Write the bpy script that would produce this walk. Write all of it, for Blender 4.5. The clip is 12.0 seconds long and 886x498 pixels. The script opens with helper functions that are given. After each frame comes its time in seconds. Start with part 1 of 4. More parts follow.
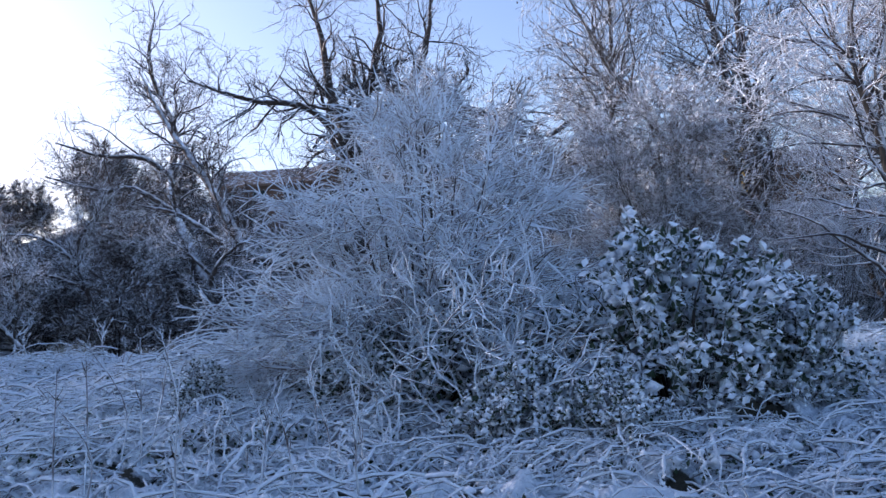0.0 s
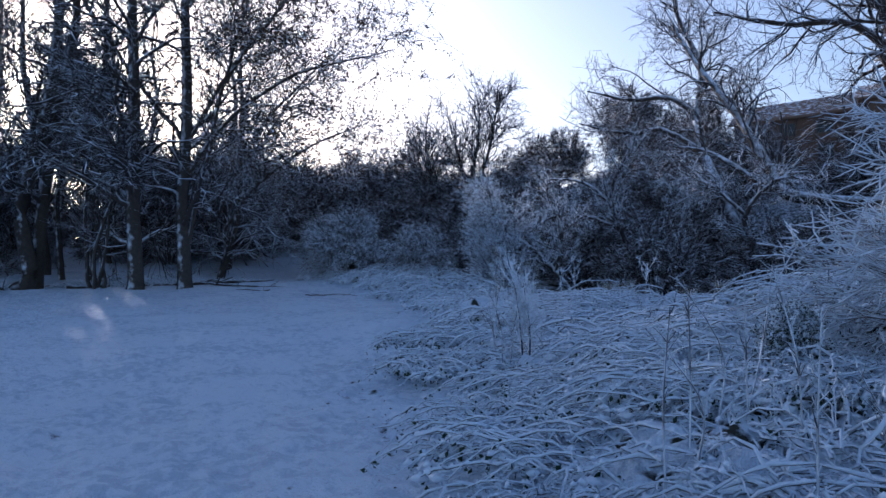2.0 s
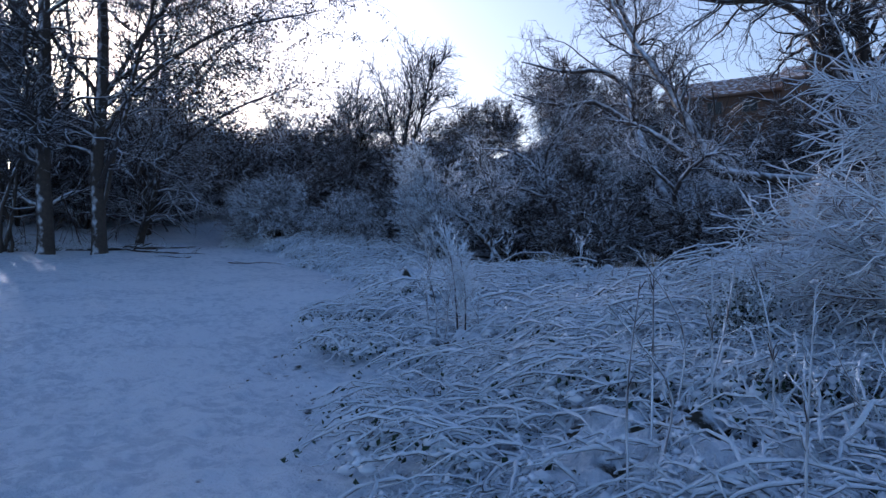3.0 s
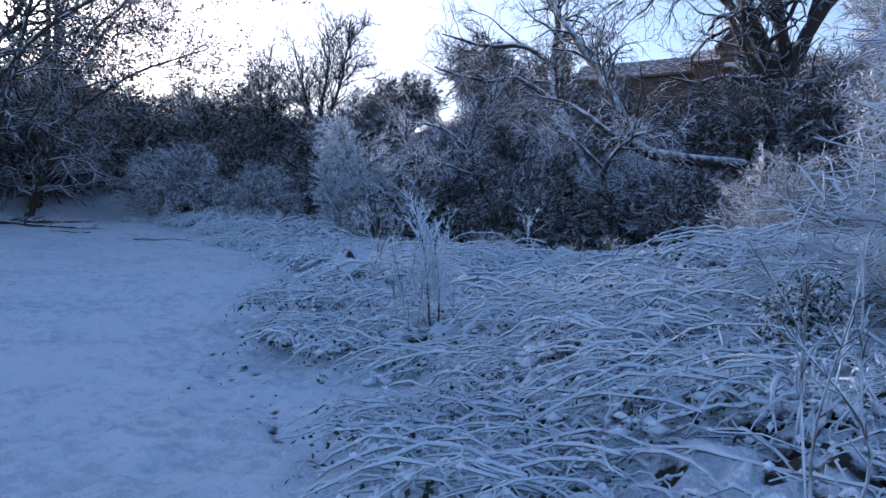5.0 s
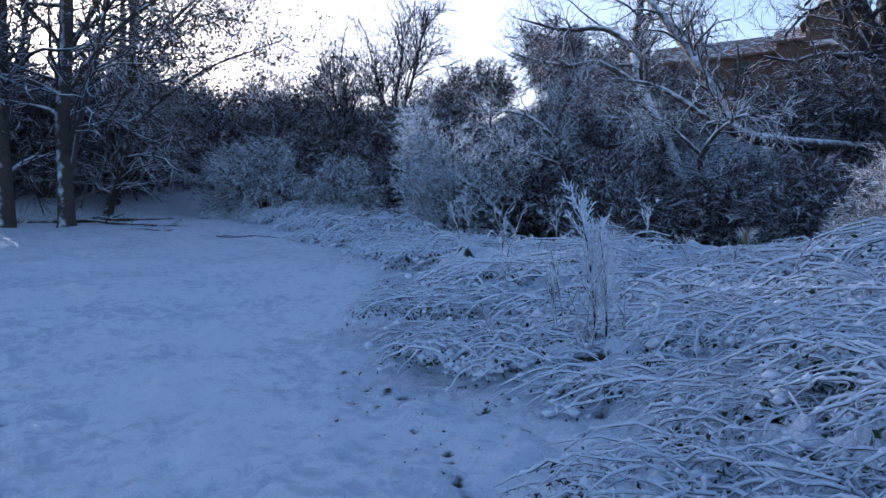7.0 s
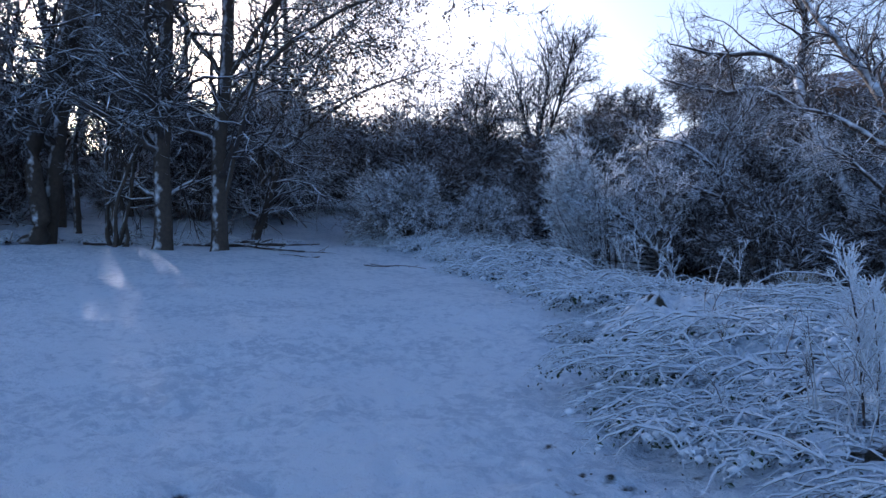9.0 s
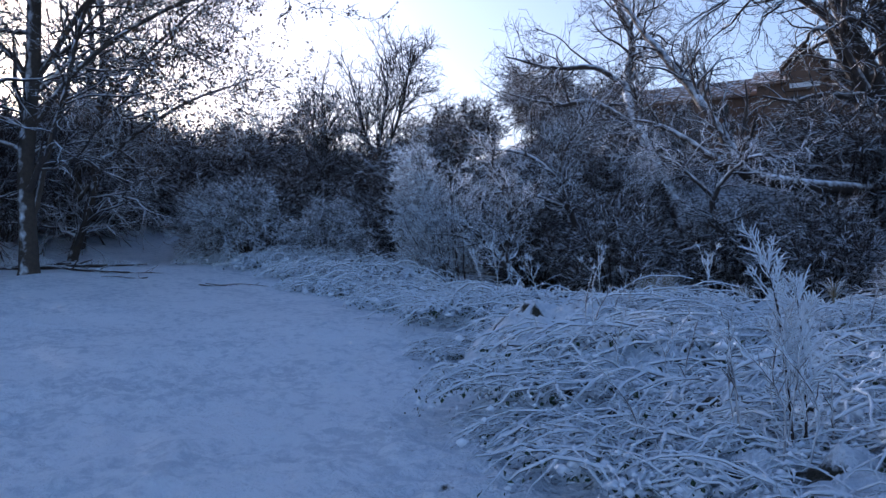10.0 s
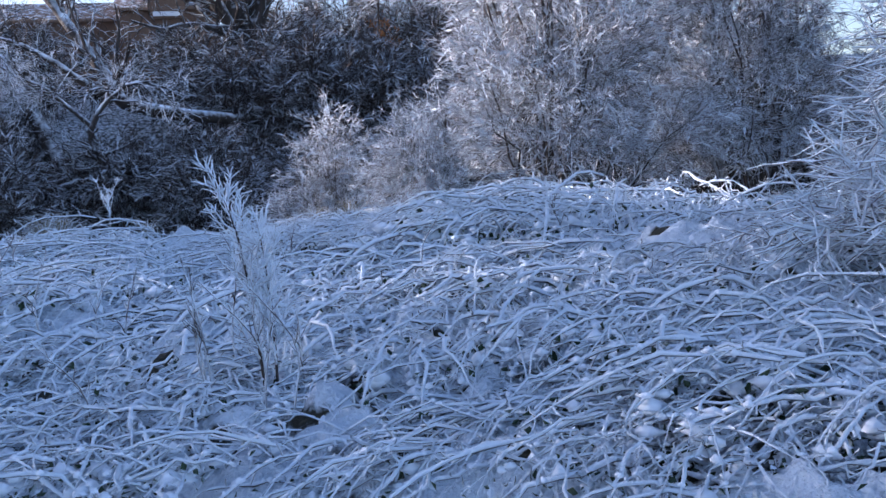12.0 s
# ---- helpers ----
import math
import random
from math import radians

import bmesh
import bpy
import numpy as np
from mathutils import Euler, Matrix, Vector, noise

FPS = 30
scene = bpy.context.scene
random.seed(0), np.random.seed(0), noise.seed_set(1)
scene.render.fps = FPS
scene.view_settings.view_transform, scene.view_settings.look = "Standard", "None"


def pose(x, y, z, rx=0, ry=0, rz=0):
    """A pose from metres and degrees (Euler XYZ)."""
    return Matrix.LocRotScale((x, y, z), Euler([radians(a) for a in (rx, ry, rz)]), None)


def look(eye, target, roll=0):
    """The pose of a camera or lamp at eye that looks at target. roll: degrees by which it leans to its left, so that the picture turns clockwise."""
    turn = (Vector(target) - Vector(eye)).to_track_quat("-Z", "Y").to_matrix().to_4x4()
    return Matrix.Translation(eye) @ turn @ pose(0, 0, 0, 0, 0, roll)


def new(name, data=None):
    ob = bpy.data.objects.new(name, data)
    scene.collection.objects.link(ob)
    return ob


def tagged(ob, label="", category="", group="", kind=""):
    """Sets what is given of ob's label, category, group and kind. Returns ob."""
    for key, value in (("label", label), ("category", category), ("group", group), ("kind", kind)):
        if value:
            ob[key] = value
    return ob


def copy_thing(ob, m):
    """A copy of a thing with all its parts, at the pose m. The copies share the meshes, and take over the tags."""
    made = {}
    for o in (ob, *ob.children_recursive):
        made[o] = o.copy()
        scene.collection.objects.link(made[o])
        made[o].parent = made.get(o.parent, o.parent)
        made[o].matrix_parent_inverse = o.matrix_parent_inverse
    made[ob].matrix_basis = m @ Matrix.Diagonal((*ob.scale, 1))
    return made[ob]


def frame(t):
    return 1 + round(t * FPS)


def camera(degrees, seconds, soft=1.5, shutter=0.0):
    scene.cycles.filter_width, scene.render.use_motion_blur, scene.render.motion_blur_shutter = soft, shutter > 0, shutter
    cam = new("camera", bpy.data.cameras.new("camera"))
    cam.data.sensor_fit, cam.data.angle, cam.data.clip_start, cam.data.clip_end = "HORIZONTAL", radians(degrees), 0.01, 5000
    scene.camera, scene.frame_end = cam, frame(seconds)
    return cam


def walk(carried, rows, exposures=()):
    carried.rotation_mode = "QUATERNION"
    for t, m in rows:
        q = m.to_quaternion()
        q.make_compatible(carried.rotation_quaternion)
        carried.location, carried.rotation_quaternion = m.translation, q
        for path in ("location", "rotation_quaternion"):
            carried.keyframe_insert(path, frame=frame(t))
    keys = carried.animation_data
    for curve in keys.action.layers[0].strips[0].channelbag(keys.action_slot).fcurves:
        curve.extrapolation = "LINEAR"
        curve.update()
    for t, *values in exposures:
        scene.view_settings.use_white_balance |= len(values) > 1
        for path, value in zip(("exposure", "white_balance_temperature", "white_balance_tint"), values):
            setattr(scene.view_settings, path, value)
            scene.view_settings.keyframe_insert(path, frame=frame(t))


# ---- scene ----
cam = camera(56.0, 12.0)
PATH = [
    (0, (-0.027, 0.235, 1.399), (-0.033, 2.228, 1.572), -4.0),
    (0.5, (-0.277, 0.325, 1.386), (-0.629, 2.288, 1.544), -3.4),
    (1, (-0.597, 0.521, 1.413), (-1.222, 2.417, 1.529), -2.6),
    (1.5, (-0.738, 0.695, 1.385), (-1.685, 2.454, 1.476), -2.5),
    (2, (-0.838, 0.934, 1.412), (-1.978, 2.574, 1.512), -2.1),
    (2.5, (-0.992, 1.139, 1.391), (-2.141, 2.775, 1.461), -1.4),
    (3, (-1.24, 1.443, 1.404), (-2.239, 3.176, 1.429), -1.2),
    (5, (-2.521, 2.269, 1.472), (-3.312, 4.105, 1.438), -0.6),
    (5.5, (-2.966, 2.573, 1.501), (-3.721, 4.425, 1.494), -1.3),
    (6, (-3.219, 2.718, 1.526), (-3.963, 4.575, 1.516), -2.5),
    (6.5, (-3.588, 2.857, 1.553), (-4.345, 4.708, 1.495), -2.1),
    (7, (-3.871, 2.996, 1.553), (-4.79, 4.771, 1.5), -1.4),
    (7.5, (-4.152, 3.2, 1.595), (-5.296, 4.84, 1.586), -0.8),
    (9.5, (-5.394, 3.75, 1.782), (-6.565, 5.371, 1.802), 0.3),
    (10, (-5.825, 4.235, 1.706), (-6.658, 6.052, 1.752), -1.5),
    (10.5, (-6.027, 4.501, 1.716), (-6.5, 6.444, 1.748), -3.0),
    (11, (-6.201, 4.706, 1.766), (-6.323, 6.702, 1.799), -4.2),
    (11.5, (-6.259, 4.873, 1.785), (-5.946, 6.849, 1.77), -4.7),
    (12, (-6.364, 5.027, 1.777), (-5.802, 6.936, 1.58), -4.4),
]
walk(cam, [(t, look(eye, target, roll)) for t, eye, target, roll in PATH], [
    (0, 1.0, 5500, 24), (1, 0.7, 5350, 23), (2, 0.42, 5150, 21), (3.2, 0.42, 5100, 21), (5, 0.88, 5150, 21), (7.5, 0.85, 5150, 21),
    (9.5, 0.75, 5150, 21), (10.2, 0.7, 5300, 23), (11, 0.7, 5550, 25), (11.6, 0.9, 5500, 25), (12, 1.32, 5500, 24)])

# ---- light ----
SUN_AZ, SUN_EL = radians(61.5), radians(14.0)      # turned left of +y, above the horizon
SUN_DIR = Vector((-math.sin(SUN_AZ) * math.cos(SUN_EL), math.cos(SUN_AZ) * math.cos(SUN_EL), math.sin(SUN_EL)))
world = bpy.data.worlds.new("winter_sky")
scene.world = world
world.use_nodes = True
wn, wl = world.node_tree.nodes, world.node_tree.links
sky = wn.new("ShaderNodeTexSky")
sky.sky_type = 'NISHITA'
sky.sun_disc = False
sky.sun_elevation = SUN_EL
sky.sun_rotation = -SUN_AZ
sky.air_density, sky.dust_density, sky.ozone_density = 1.0, 2.2, 1.2
wl.new(sky.outputs[0], wn["Background"].inputs[0])
wn["Background"].inputs[1].default_value = 0.13
sun = new("sun", bpy.data.lights.new("sun", 'SUN'))
sun.data.energy, sun.data.angle, sun.data.color = 5.0, radians(0.8), (1.0, 0.86, 0.7)
sun.matrix_world = look((0, 0, 60), Vector((0, 0, 60)) - SUN_DIR)

disc = bpy.data.meshes.new("sun_disc")
bm = bmesh.new()
bmesh.ops.create_uvsphere(bm, u_segments=24, v_segments=12, radius=3.6)
bm.to_mesh(disc)
bm.free()
glow = bpy.data.materials.new("sun_glow")
glow.use_nodes = True
glow.node_tree.nodes["Principled BSDF"].inputs["Base Color"].default_value = (0, 0, 0, 1)
glow.node_tree.nodes["Principled BSDF"].inputs["Emission Color"].default_value = (1.0, 0.85, 0.6, 1)
glow.node_tree.nodes["Principled BSDF"].inputs["Emission Strength"].default_value = 30.0
disc.materials.append(glow)
ball = tagged(new("backdrop", disc), "bright low winter sun in the sky", "sun", kind="structure")
ball.location = Vector((-5, 4, 1.7)) + SUN_DIR * 320


# ---- materials ----
def material(name, rough=0.8, metal=0.0):
    m = bpy.data.materials.new(name)
    m.use_nodes = True
    b = m.node_tree.nodes["Principled BSDF"]
    b.inputs["Roughness"].default_value, b.inputs["Metallic"].default_value = rough, metal
    return m, m.node_tree.nodes, m.node_tree.links, b


def noise_node(n, l, scale, detail=4.0, coord="Object", rough=0.55):
    tc, nz = n.new("ShaderNodeTexCoord"), n.new("ShaderNodeTexNoise")
    nz.inputs["Scale"].default_value, nz.inputs["Detail"].default_value = scale, detail
    nz.inputs["Roughness"].default_value = rough
    l.new(tc.outputs[coord], nz.inputs["Vector"])
    return nz.outputs["Fac"]


def ramp(n, l, fac, a, b, ca=(0, 0, 0, 1), cb=(1, 1, 1, 1)):
    r = n.new("ShaderNodeValToRGB")
    r.color_ramp.elements[0].position, r.color_ramp.elements[1].position = a, b
    r.color_ramp.elements[0].color, r.color_ramp.elements[1].color = ca, cb
    l.new(fac, r.inputs["Fac"])
    return r.outputs["Color"]


def mix(n, l, fac, a, b):
    x = n.new("ShaderNodeMix")
    x.data_type = 'RGBA'
    for k, v in ((0, fac), (6, a), (7, b)):
        if isinstance(v, (tuple, float, int)):
            x.inputs[k].default_value = v
        else:
            l.new(v, x.inputs[k])
    return x.outputs[2]


def calc(n, l, op, a, b):
    x = n.new("ShaderNodeMath")
    x.operation = op
    for k, v in ((0, a), (1, b)):
        if isinstance(v, (float, int)):
            x.inputs[k].default_value = v
        else:
            l.new(v, x.inputs[k])
    return x.outputs[0]


def bump(n, l, b, height, strength, distance):
    x = n.new("ShaderNodeBump")
    x.inputs["Strength"].default_value, x.inputs["Distance"].default_value = strength, distance
    l.new(height, x.inputs["Height"])
    l.new(x.outputs[0], b.inputs["Normal"])


SNOW_A, SNOW_B = (0.82, 0.89, 0.95, 1), (0.74, 0.82, 0.9, 1)


def snowy(name, dark, light, cover, width=0.35, grain=14.0, rough=0.85, wind=(0, 0, 1), blot=2.0, fluff=0.0):
    """Bark or leaf in two tones with snow caught on the faces that look up; cover: -1 all snow, 1 none."""
    m, n, l, b = material(name, rough)
    bark = mix(n, l, noise_node(n, l, grain), dark, light)
    geo, dot = n.new("ShaderNodeNewGeometry"), n.new("ShaderNodeVectorMath")
    dot.operation = 'DOT_PRODUCT'
    dot.inputs[1].default_value = wind
    l.new(geo.outputs["Normal"], dot.inputs[0])
    spread = calc(n, l, 'MULTIPLY', calc(n, l, 'SUBTRACT', noise_node(n, l, 3.1, 3.0), 0.5), blot)
    up = calc(n, l, 'ADD', dot.outputs["Value"], spread)
    x = n.new("ShaderNodeMapRange")
    x.inputs[1].default_value, x.inputs[2].default_value = cover - width, cover + width
    l.new(up, x.inputs[0])
    white = mix(n, l, noise_node(n, l, 5.0), SNOW_A, SNOW_B)
    l.new(mix(n, l, x.outputs[0], bark, white), b.inputs["Base Color"])
    if fluff:
        bump(n, l, b, noise_node(n, l, 45.0, 4.0, rough=0.65), 1.0, fluff)
    else:
        bump(n, l, b, noise_node(n, l, grain * 4, 3.0), 0.4, 0.01)
    return m


def ground_material():
    m, n, l, b = material("snow_ground", 0.7)
    at = n.new("ShaderNodeAttribute")
    at.attribute_name = "bare"
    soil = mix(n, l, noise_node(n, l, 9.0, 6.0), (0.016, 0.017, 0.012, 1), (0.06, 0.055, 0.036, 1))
    white = mix(n, l, noise_node(n, l, 0.8, 5.0), SNOW_A, SNOW_B)
    patch = calc(n, l, 'ADD', at.outputs["Fac"], calc(n, l, 'SUBTRACT', noise_node(n, l, 6.0, 5.0, rough=0.65), 0.5))
    # Blue-grey flecks: grass tips through snow, plus dimple shade put into the colour.
    tuft = calc(n, l, 'MULTIPLY', noise_node(n, l, 6.0, 6.0, rough=0.7), calc(n, l, 'ADD', noise_node(n, l, 0.7, 3.0), 0.55))
    white = mix(n, l, ramp(n, l, tuft, 0.49, 0.66), white, (0.58, 0.67, 0.76, 1))
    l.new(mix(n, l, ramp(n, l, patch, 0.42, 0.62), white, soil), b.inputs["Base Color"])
    fine = calc(n, l, 'ADD', noise_node(n, l, 7.0, 5.0), calc(n, l, 'MULTIPLY', noise_node(n, l, 38.0, 4.0), 0.45))
    bump(n, l, b, fine, 1.0, 0.1)
    b.inputs["Specular IOR Level"].default_value = 0.3
    return m


def two_tone(name, ca, cb, scale, rough=0.8, relief=0.0, metal=0.0):
    m, n, l, b = material(name, rough, metal)
    l.new(mix(n, l, noise_node(n, l, scale, 5.0), ca, cb), b.inputs["Base Color"])
    if relief:
        bump(n, l, b, noise_node(n, l, scale * 3, 4.0), 0.6, relief)
    return m


GROUND = ground_material()
BARK = snowy("dark_bark_snow", (0.018, 0.014, 0.012, 1), (0.07, 0.055, 0.045, 1), 0.62)
BARK_PATCHED = snowy("trunk_bark_snow", (0.02, 0.016, 0.013, 1), (0.085, 0.068, 0.052, 1), 1.06, 0.16, 9.0, 0.85, (0.2, -0.96, 0.2), 1.0)
LIMB = snowy("limb_bark_snow", (0.022, 0.018, 0.016, 1), (0.075, 0.06, 0.052, 1), 0.4)
TWIG_DARK = snowy("thicket_twig", (0.018, 0.014, 0.013, 1), (0.06, 0.047, 0.04, 1), 0.48)
TWIG_MID = snowy("frosted_twig", (0.04, 0.032, 0.03, 1), (0.13, 0.105, 0.095, 1), -0.1)
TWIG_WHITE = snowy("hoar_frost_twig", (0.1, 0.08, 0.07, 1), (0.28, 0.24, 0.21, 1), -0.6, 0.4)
TWIG_FROST = snowy("thin_frost_twig", (0.07, 0.05, 0.045, 1), (0.2, 0.15, 0.13, 1), -0.15, 0.6)
TWIG_SPRAY = snowy("thicket_end_twig", (0.03, 0.024, 0.021, 1), (0.11, 0.086, 0.076, 1), 0.46, 0.6)
STEM_SNOW = snowy("snowy_stem", (0.022, 0.02, 0.015, 1), (0.08, 0.068, 0.05, 1), -0.78, 0.4, fluff=0.02)
LEAF_GREEN = snowy("evergreen_leaf_snow", (0.012, 0.028, 0.014, 1), (0.04, 0.075, 0.03, 1), 0.35, 0.2, 20.0, 0.5)
LEAF_SNOWY = snowy("evergreen_leaf_deep_snow", (0.012, 0.026, 0.014, 1), (0.04, 0.07, 0.03, 1), 0.0, 0.2, 20.0, 0.5)
LEAF_BROWN = snowy("dead_leaf_frost", (0.05, 0.032, 0.018, 1), (0.15, 0.09, 0.045, 1), 0.5, 0.3, 20.0)
LEAF_ORANGE = two_tone("orange_beech_leaf", (0.32, 0.11, 0.02, 1), (0.5, 0.2, 0.04, 1), 9.0, 0.6)
LEAF_DARK = two_tone("dark_wet_leaf", (0.012, 0.014, 0.012, 1), (0.05, 0.045, 0.03, 1), 15.0, 0.6)
SNOW = two_tone("fresh_snow", (0.86, 0.91, 0.96, 1), (0.78, 0.85, 0.92, 1), 4.0, 0.7, 0.01)
GRASS_DRY = snowy("dry_grass_frost", (0.16, 0.12, 0.06, 1), (0.32, 0.26, 0.15, 1), 0.0)


# ---- numbers for the lie of the land ----
def lattice(x, y, seed):
    """Smooth value noise, -1 to 1."""
    xi, yi = np.floor(x).astype(np.int64), np.floor(y).astype(np.int64)
    fx, fy = x - xi, y - yi
    fx, fy = fx * fx * (3 - 2 * fx), fy * fy * (3 - 2 * fy)

    def h(a, b):
        k = (a * 374761393 + b * 668265263 + seed * 144665) & 0x7fffffff
        k = ((k ^ (k >> 13)) * 1274126177) & 0x7fffffff
        return ((k ^ (k >> 16)) & 0xffff) / 32767.5 - 1
    return (h(xi, yi) * (1 - fx) + h(xi + 1, yi) * fx) * (1 - fy) + (h(xi, yi + 1) * (1 - fx) + h(xi + 1, yi + 1) * fx) * fy


def step(v):
    v = np.clip(v, 0, 1)
    return v * v * (3 - 2 * v)


# lawn edge of the bramble patch: y over x
EDGE = np.array([(-60, 60), (-30, 31.5), (-25.3, 26.4), (-19.8, 24.0), (-13.5, 19.1), (-11.2, 16.6), (-10.2, 14.2), (-9.9, 13.2), (-7.4, 9.3), (-5.6, 8.0),
                 (-4.1, 5.9), (-3.2, 4.6), (-1.6, 3.5), (1, 2.9), (6, 2.5), (60, -10)], float)


def inside_bramble(x, y):
    """Metres beyond the lawn's edge, smoothed; negative on the lawn."""
    return (y - np.interp(x, EDGE[:, 0], EDGE[:, 1])) * 0.75


FOOT = [(-6.32, 7.71), (-5.84, 7.12), (-6.03, 7.25), (-4.6, 6.5), (-4.75, 6.35), (-3.95, 5.55), (-8.15, 9.3), (-8.6, 10.2), (-7.2, 8.6),
        (-9.6, 11.2), (-9.3, 6.2), (-9.0, 6.0), (-9.6, 6.9), (-9.9, 7.6), (-8.7, 5.5), (-8.4, 5.6)]


def height(x, y):
    s = -0.8 * x + 0.6 * y
    sc = np.clip(s, 0, 34)
    lawn = 0.0017 * sc * sc + 0.03 * np.clip(s - 34, 0, 60) + 0.004 * np.clip(s - 94, 0, 4000) + 3.0 * step((s - 37) / 24)
    right = step((x + 21) / 10.0) * step((y - 17) / 8.0)
    z = lawn * (1 - right) + (0.35 + 0.25 * step((-x - 8) / 8)) * right
    z = z + 5.6 * step((y - 33 + 0.25 * np.clip(x, 0, 12)) / 13.0) * step((x + 33) / 14.0)
    z = z + 2.6 * step((y - 48) / 12.0) * step((x + 33) / 20.0)
    inb = inside_bramble(x, y)
    mound = step((inb + 0.1) / 1.5) * (1 - step((y - 17) / 5.0)) * step((x + 14) / 4)
    z = z + mound * (0.26 + 0.28 * step((inb - 1.5) / 5) + 0.4 * np.exp(-((x + 9.2) ** 2 + (y - 13.5) ** 2) / 3.2) + 0.34 * step((x + 5.5) / 4) * step((y - 7) / 4) * (1 - step((x + 1.5) / 2)) + 0.2 * lattice(x * 0.8, y * 0.8, 3) + 0.12 * lattice(x * 2.3, y * 2.3, 4) + 0.1 * lattice(x * 5.5, y * 5.5, 6) + 0.05 * lattice(x * 8.3, y * 8.3, 9))
    z = z + 0.035 * lattice(x * 0.55, y * 0.55, 1) + 0.022 * lattice(x * 2.1, y * 2.1, 2) + 0.042 * lattice(x * 4.3, y * 4.3, 7) + 0.03 * lattice(x * 9.0, y * 9.0, 8)
    return z


def gz(x, y):
    return float(height(np.array([float(x)]), np.array([float(y)]))[0])


# ---- mesh tools ----
def mesh_from(name, verts, faces, smooth=True):
    """verts (N,3); faces a list of integer arrays (M,k)."""
    me = bpy.data.meshes.new(name)
    v = np.asarray(verts, np.float32)
    loops = np.concatenate([f.ravel() for f in faces]).astype(np.int32)
    size = np.concatenate([np.full(len(f), f.shape[1]) for f in faces])
    start = np.concatenate([[0], np.cumsum(size)[:-1]]).astype(np.int32)
    me.vertices.add(len(v))
    me.vertices.foreach_set("co", v.ravel())
    me.loops.add(len(loops))
    me.loops.foreach_set("vertex_index", loops)
    me.polygons.add(len(size))
    me.polygons.foreach_set("loop_start", start)
    me.polygons.foreach_set("use_smooth", np.full(len(size), smooth))
    me.update(calc_edges=True)
    return me


def empty(name, place, label, category, group="", kind=""):
    ob = new(name)
    ob.location = place
    return tagged(ob, label, category, group, kind)


def under(name, me, mat, parent, label="", kind=""):
    """One mesh as a part of a thing (in the thing's own coordinates)."""
    me.materials.append(mat)
    ob = new(name, me)
    ob.parent = parent
    return tagged(ob, label, kind=kind)


def part(name, bm, mat, parent, label=""):
    me = bpy.data.meshes.new(name)
    bm.to_mesh(me)
    bm.free()
    return under(name, me, mat, parent, label)


def box(bm, x0, y0, z0, x1, y1, z1):
    m = Matrix.Translation(((x0 + x1) / 2, (y0 + y1) / 2, (z0 + z1) / 2)) @ Matrix.Diagonal((x1 - x0, y1 - y0, z1 - z0, 1))
    return bmesh.ops.create_cube(bm, size=1, matrix=m)["verts"]


def tubes(sets, sides):
    """Tubes along polylines: sets of (points (N,K,3), radii (N,K))."""
    vs, fs, base = [], [], 0
    for P, R in sets:
        if not len(P):
            continue
        N, K = P.shape[:2]
        T = np.gradient(P, axis=1)
        T /= np.linalg.norm(T, axis=2, keepdims=True) + 1e-9
        ref = np.where(np.abs(T[:, :1, 2:]) > 0.8, np.array([1.0, 0, 0]), np.array([0, 0, 1.0]))
        A = np.cross(T, np.broadcast_to(ref, T.shape))
        A /= np.linalg.norm(A, axis=2, keepdims=True) + 1e-9
        B = np.cross(A, T)
        ang = np.arange(sides) * 2 * np.pi / sides
        ring = A[:, :, None] * np.cos(ang)[:, None] + B[:, :, None] * np.sin(ang)[:, None]
        V = P[:, :, None] + ring * R[:, :, None, None]
        idx = np.arange(N * K * sides).reshape(N, K, sides) + base
        a, b = idx[:, :-1], idx[:, 1:]
        q = np.stack([a, np.roll(a, -1, 2), np.roll(b, -1, 2), b], -1).reshape(-1, 4)
        vs.append(V.reshape(-1, 3))
        fs.append(q)
        base += N * K * sides
    return np.concatenate(vs), fs


def unit(v):
    return v / (np.linalg.norm(v, axis=-1, keepdims=True) + 1e-9)


def at(P, R, i, t):
    """Point, direction and radius at t (0 to 1) along polylines i."""
    K = P.shape[1]
    f = t * (K - 1)
    k = np.minimum(f.astype(int), K - 2)
    w = (f - k)[:, None]
    return P[i, k] * (1 - w) + P[i, k + 1] * w, unit(P[i, k + 1] - P[i, k]), R[i, k] * (1 - w[:, 0]) + R[i, k + 1] * w[:, 0]


def sprout(rng, P, R, n, t0, t1, length, angle, K=5, wig=0.25, up=0.0, ratio=0.6, tip=0.3, least=0.004, shrink=0.5, push=0.0):
    """n side shoots on the polylines P, set off by about angle degrees."""
    span = np.linalg.norm(P[:, -1] - P[:, 0], axis=1)
    i = rng.choice(len(P), n, p=span / span.sum())
    t = rng.uniform(t0, t1, n)
    o, d, r = at(P, R, i, t)
    side = unit(np.cross(d, unit(rng.normal(size=(n, 3)))))
    a = np.radians(angle * rng.uniform(0.6, 1.3, n))[:, None]
    d = unit(d * np.cos(a) + side * np.sin(a) + push * unit(o * np.array([1, 1, 0])))
    L = length * rng.uniform(0.55, 1.25, n) * (1 - shrink * t)
    Q = np.empty((n, K, 3))
    Q[:, 0] = o
    for k in range(1, K):
        d = unit(d + wig * rng.normal(size=(n, 3)) + np.array([0, 0, up]))
        Q[:, k] = Q[:, k - 1] + d * (L / (K - 1))[:, None]
    r0 = np.maximum(r * ratio, least)
    W = r0[:, None] * np.linspace(1, tip, K)[None]
    return Q, np.maximum(W, least * 0.6)


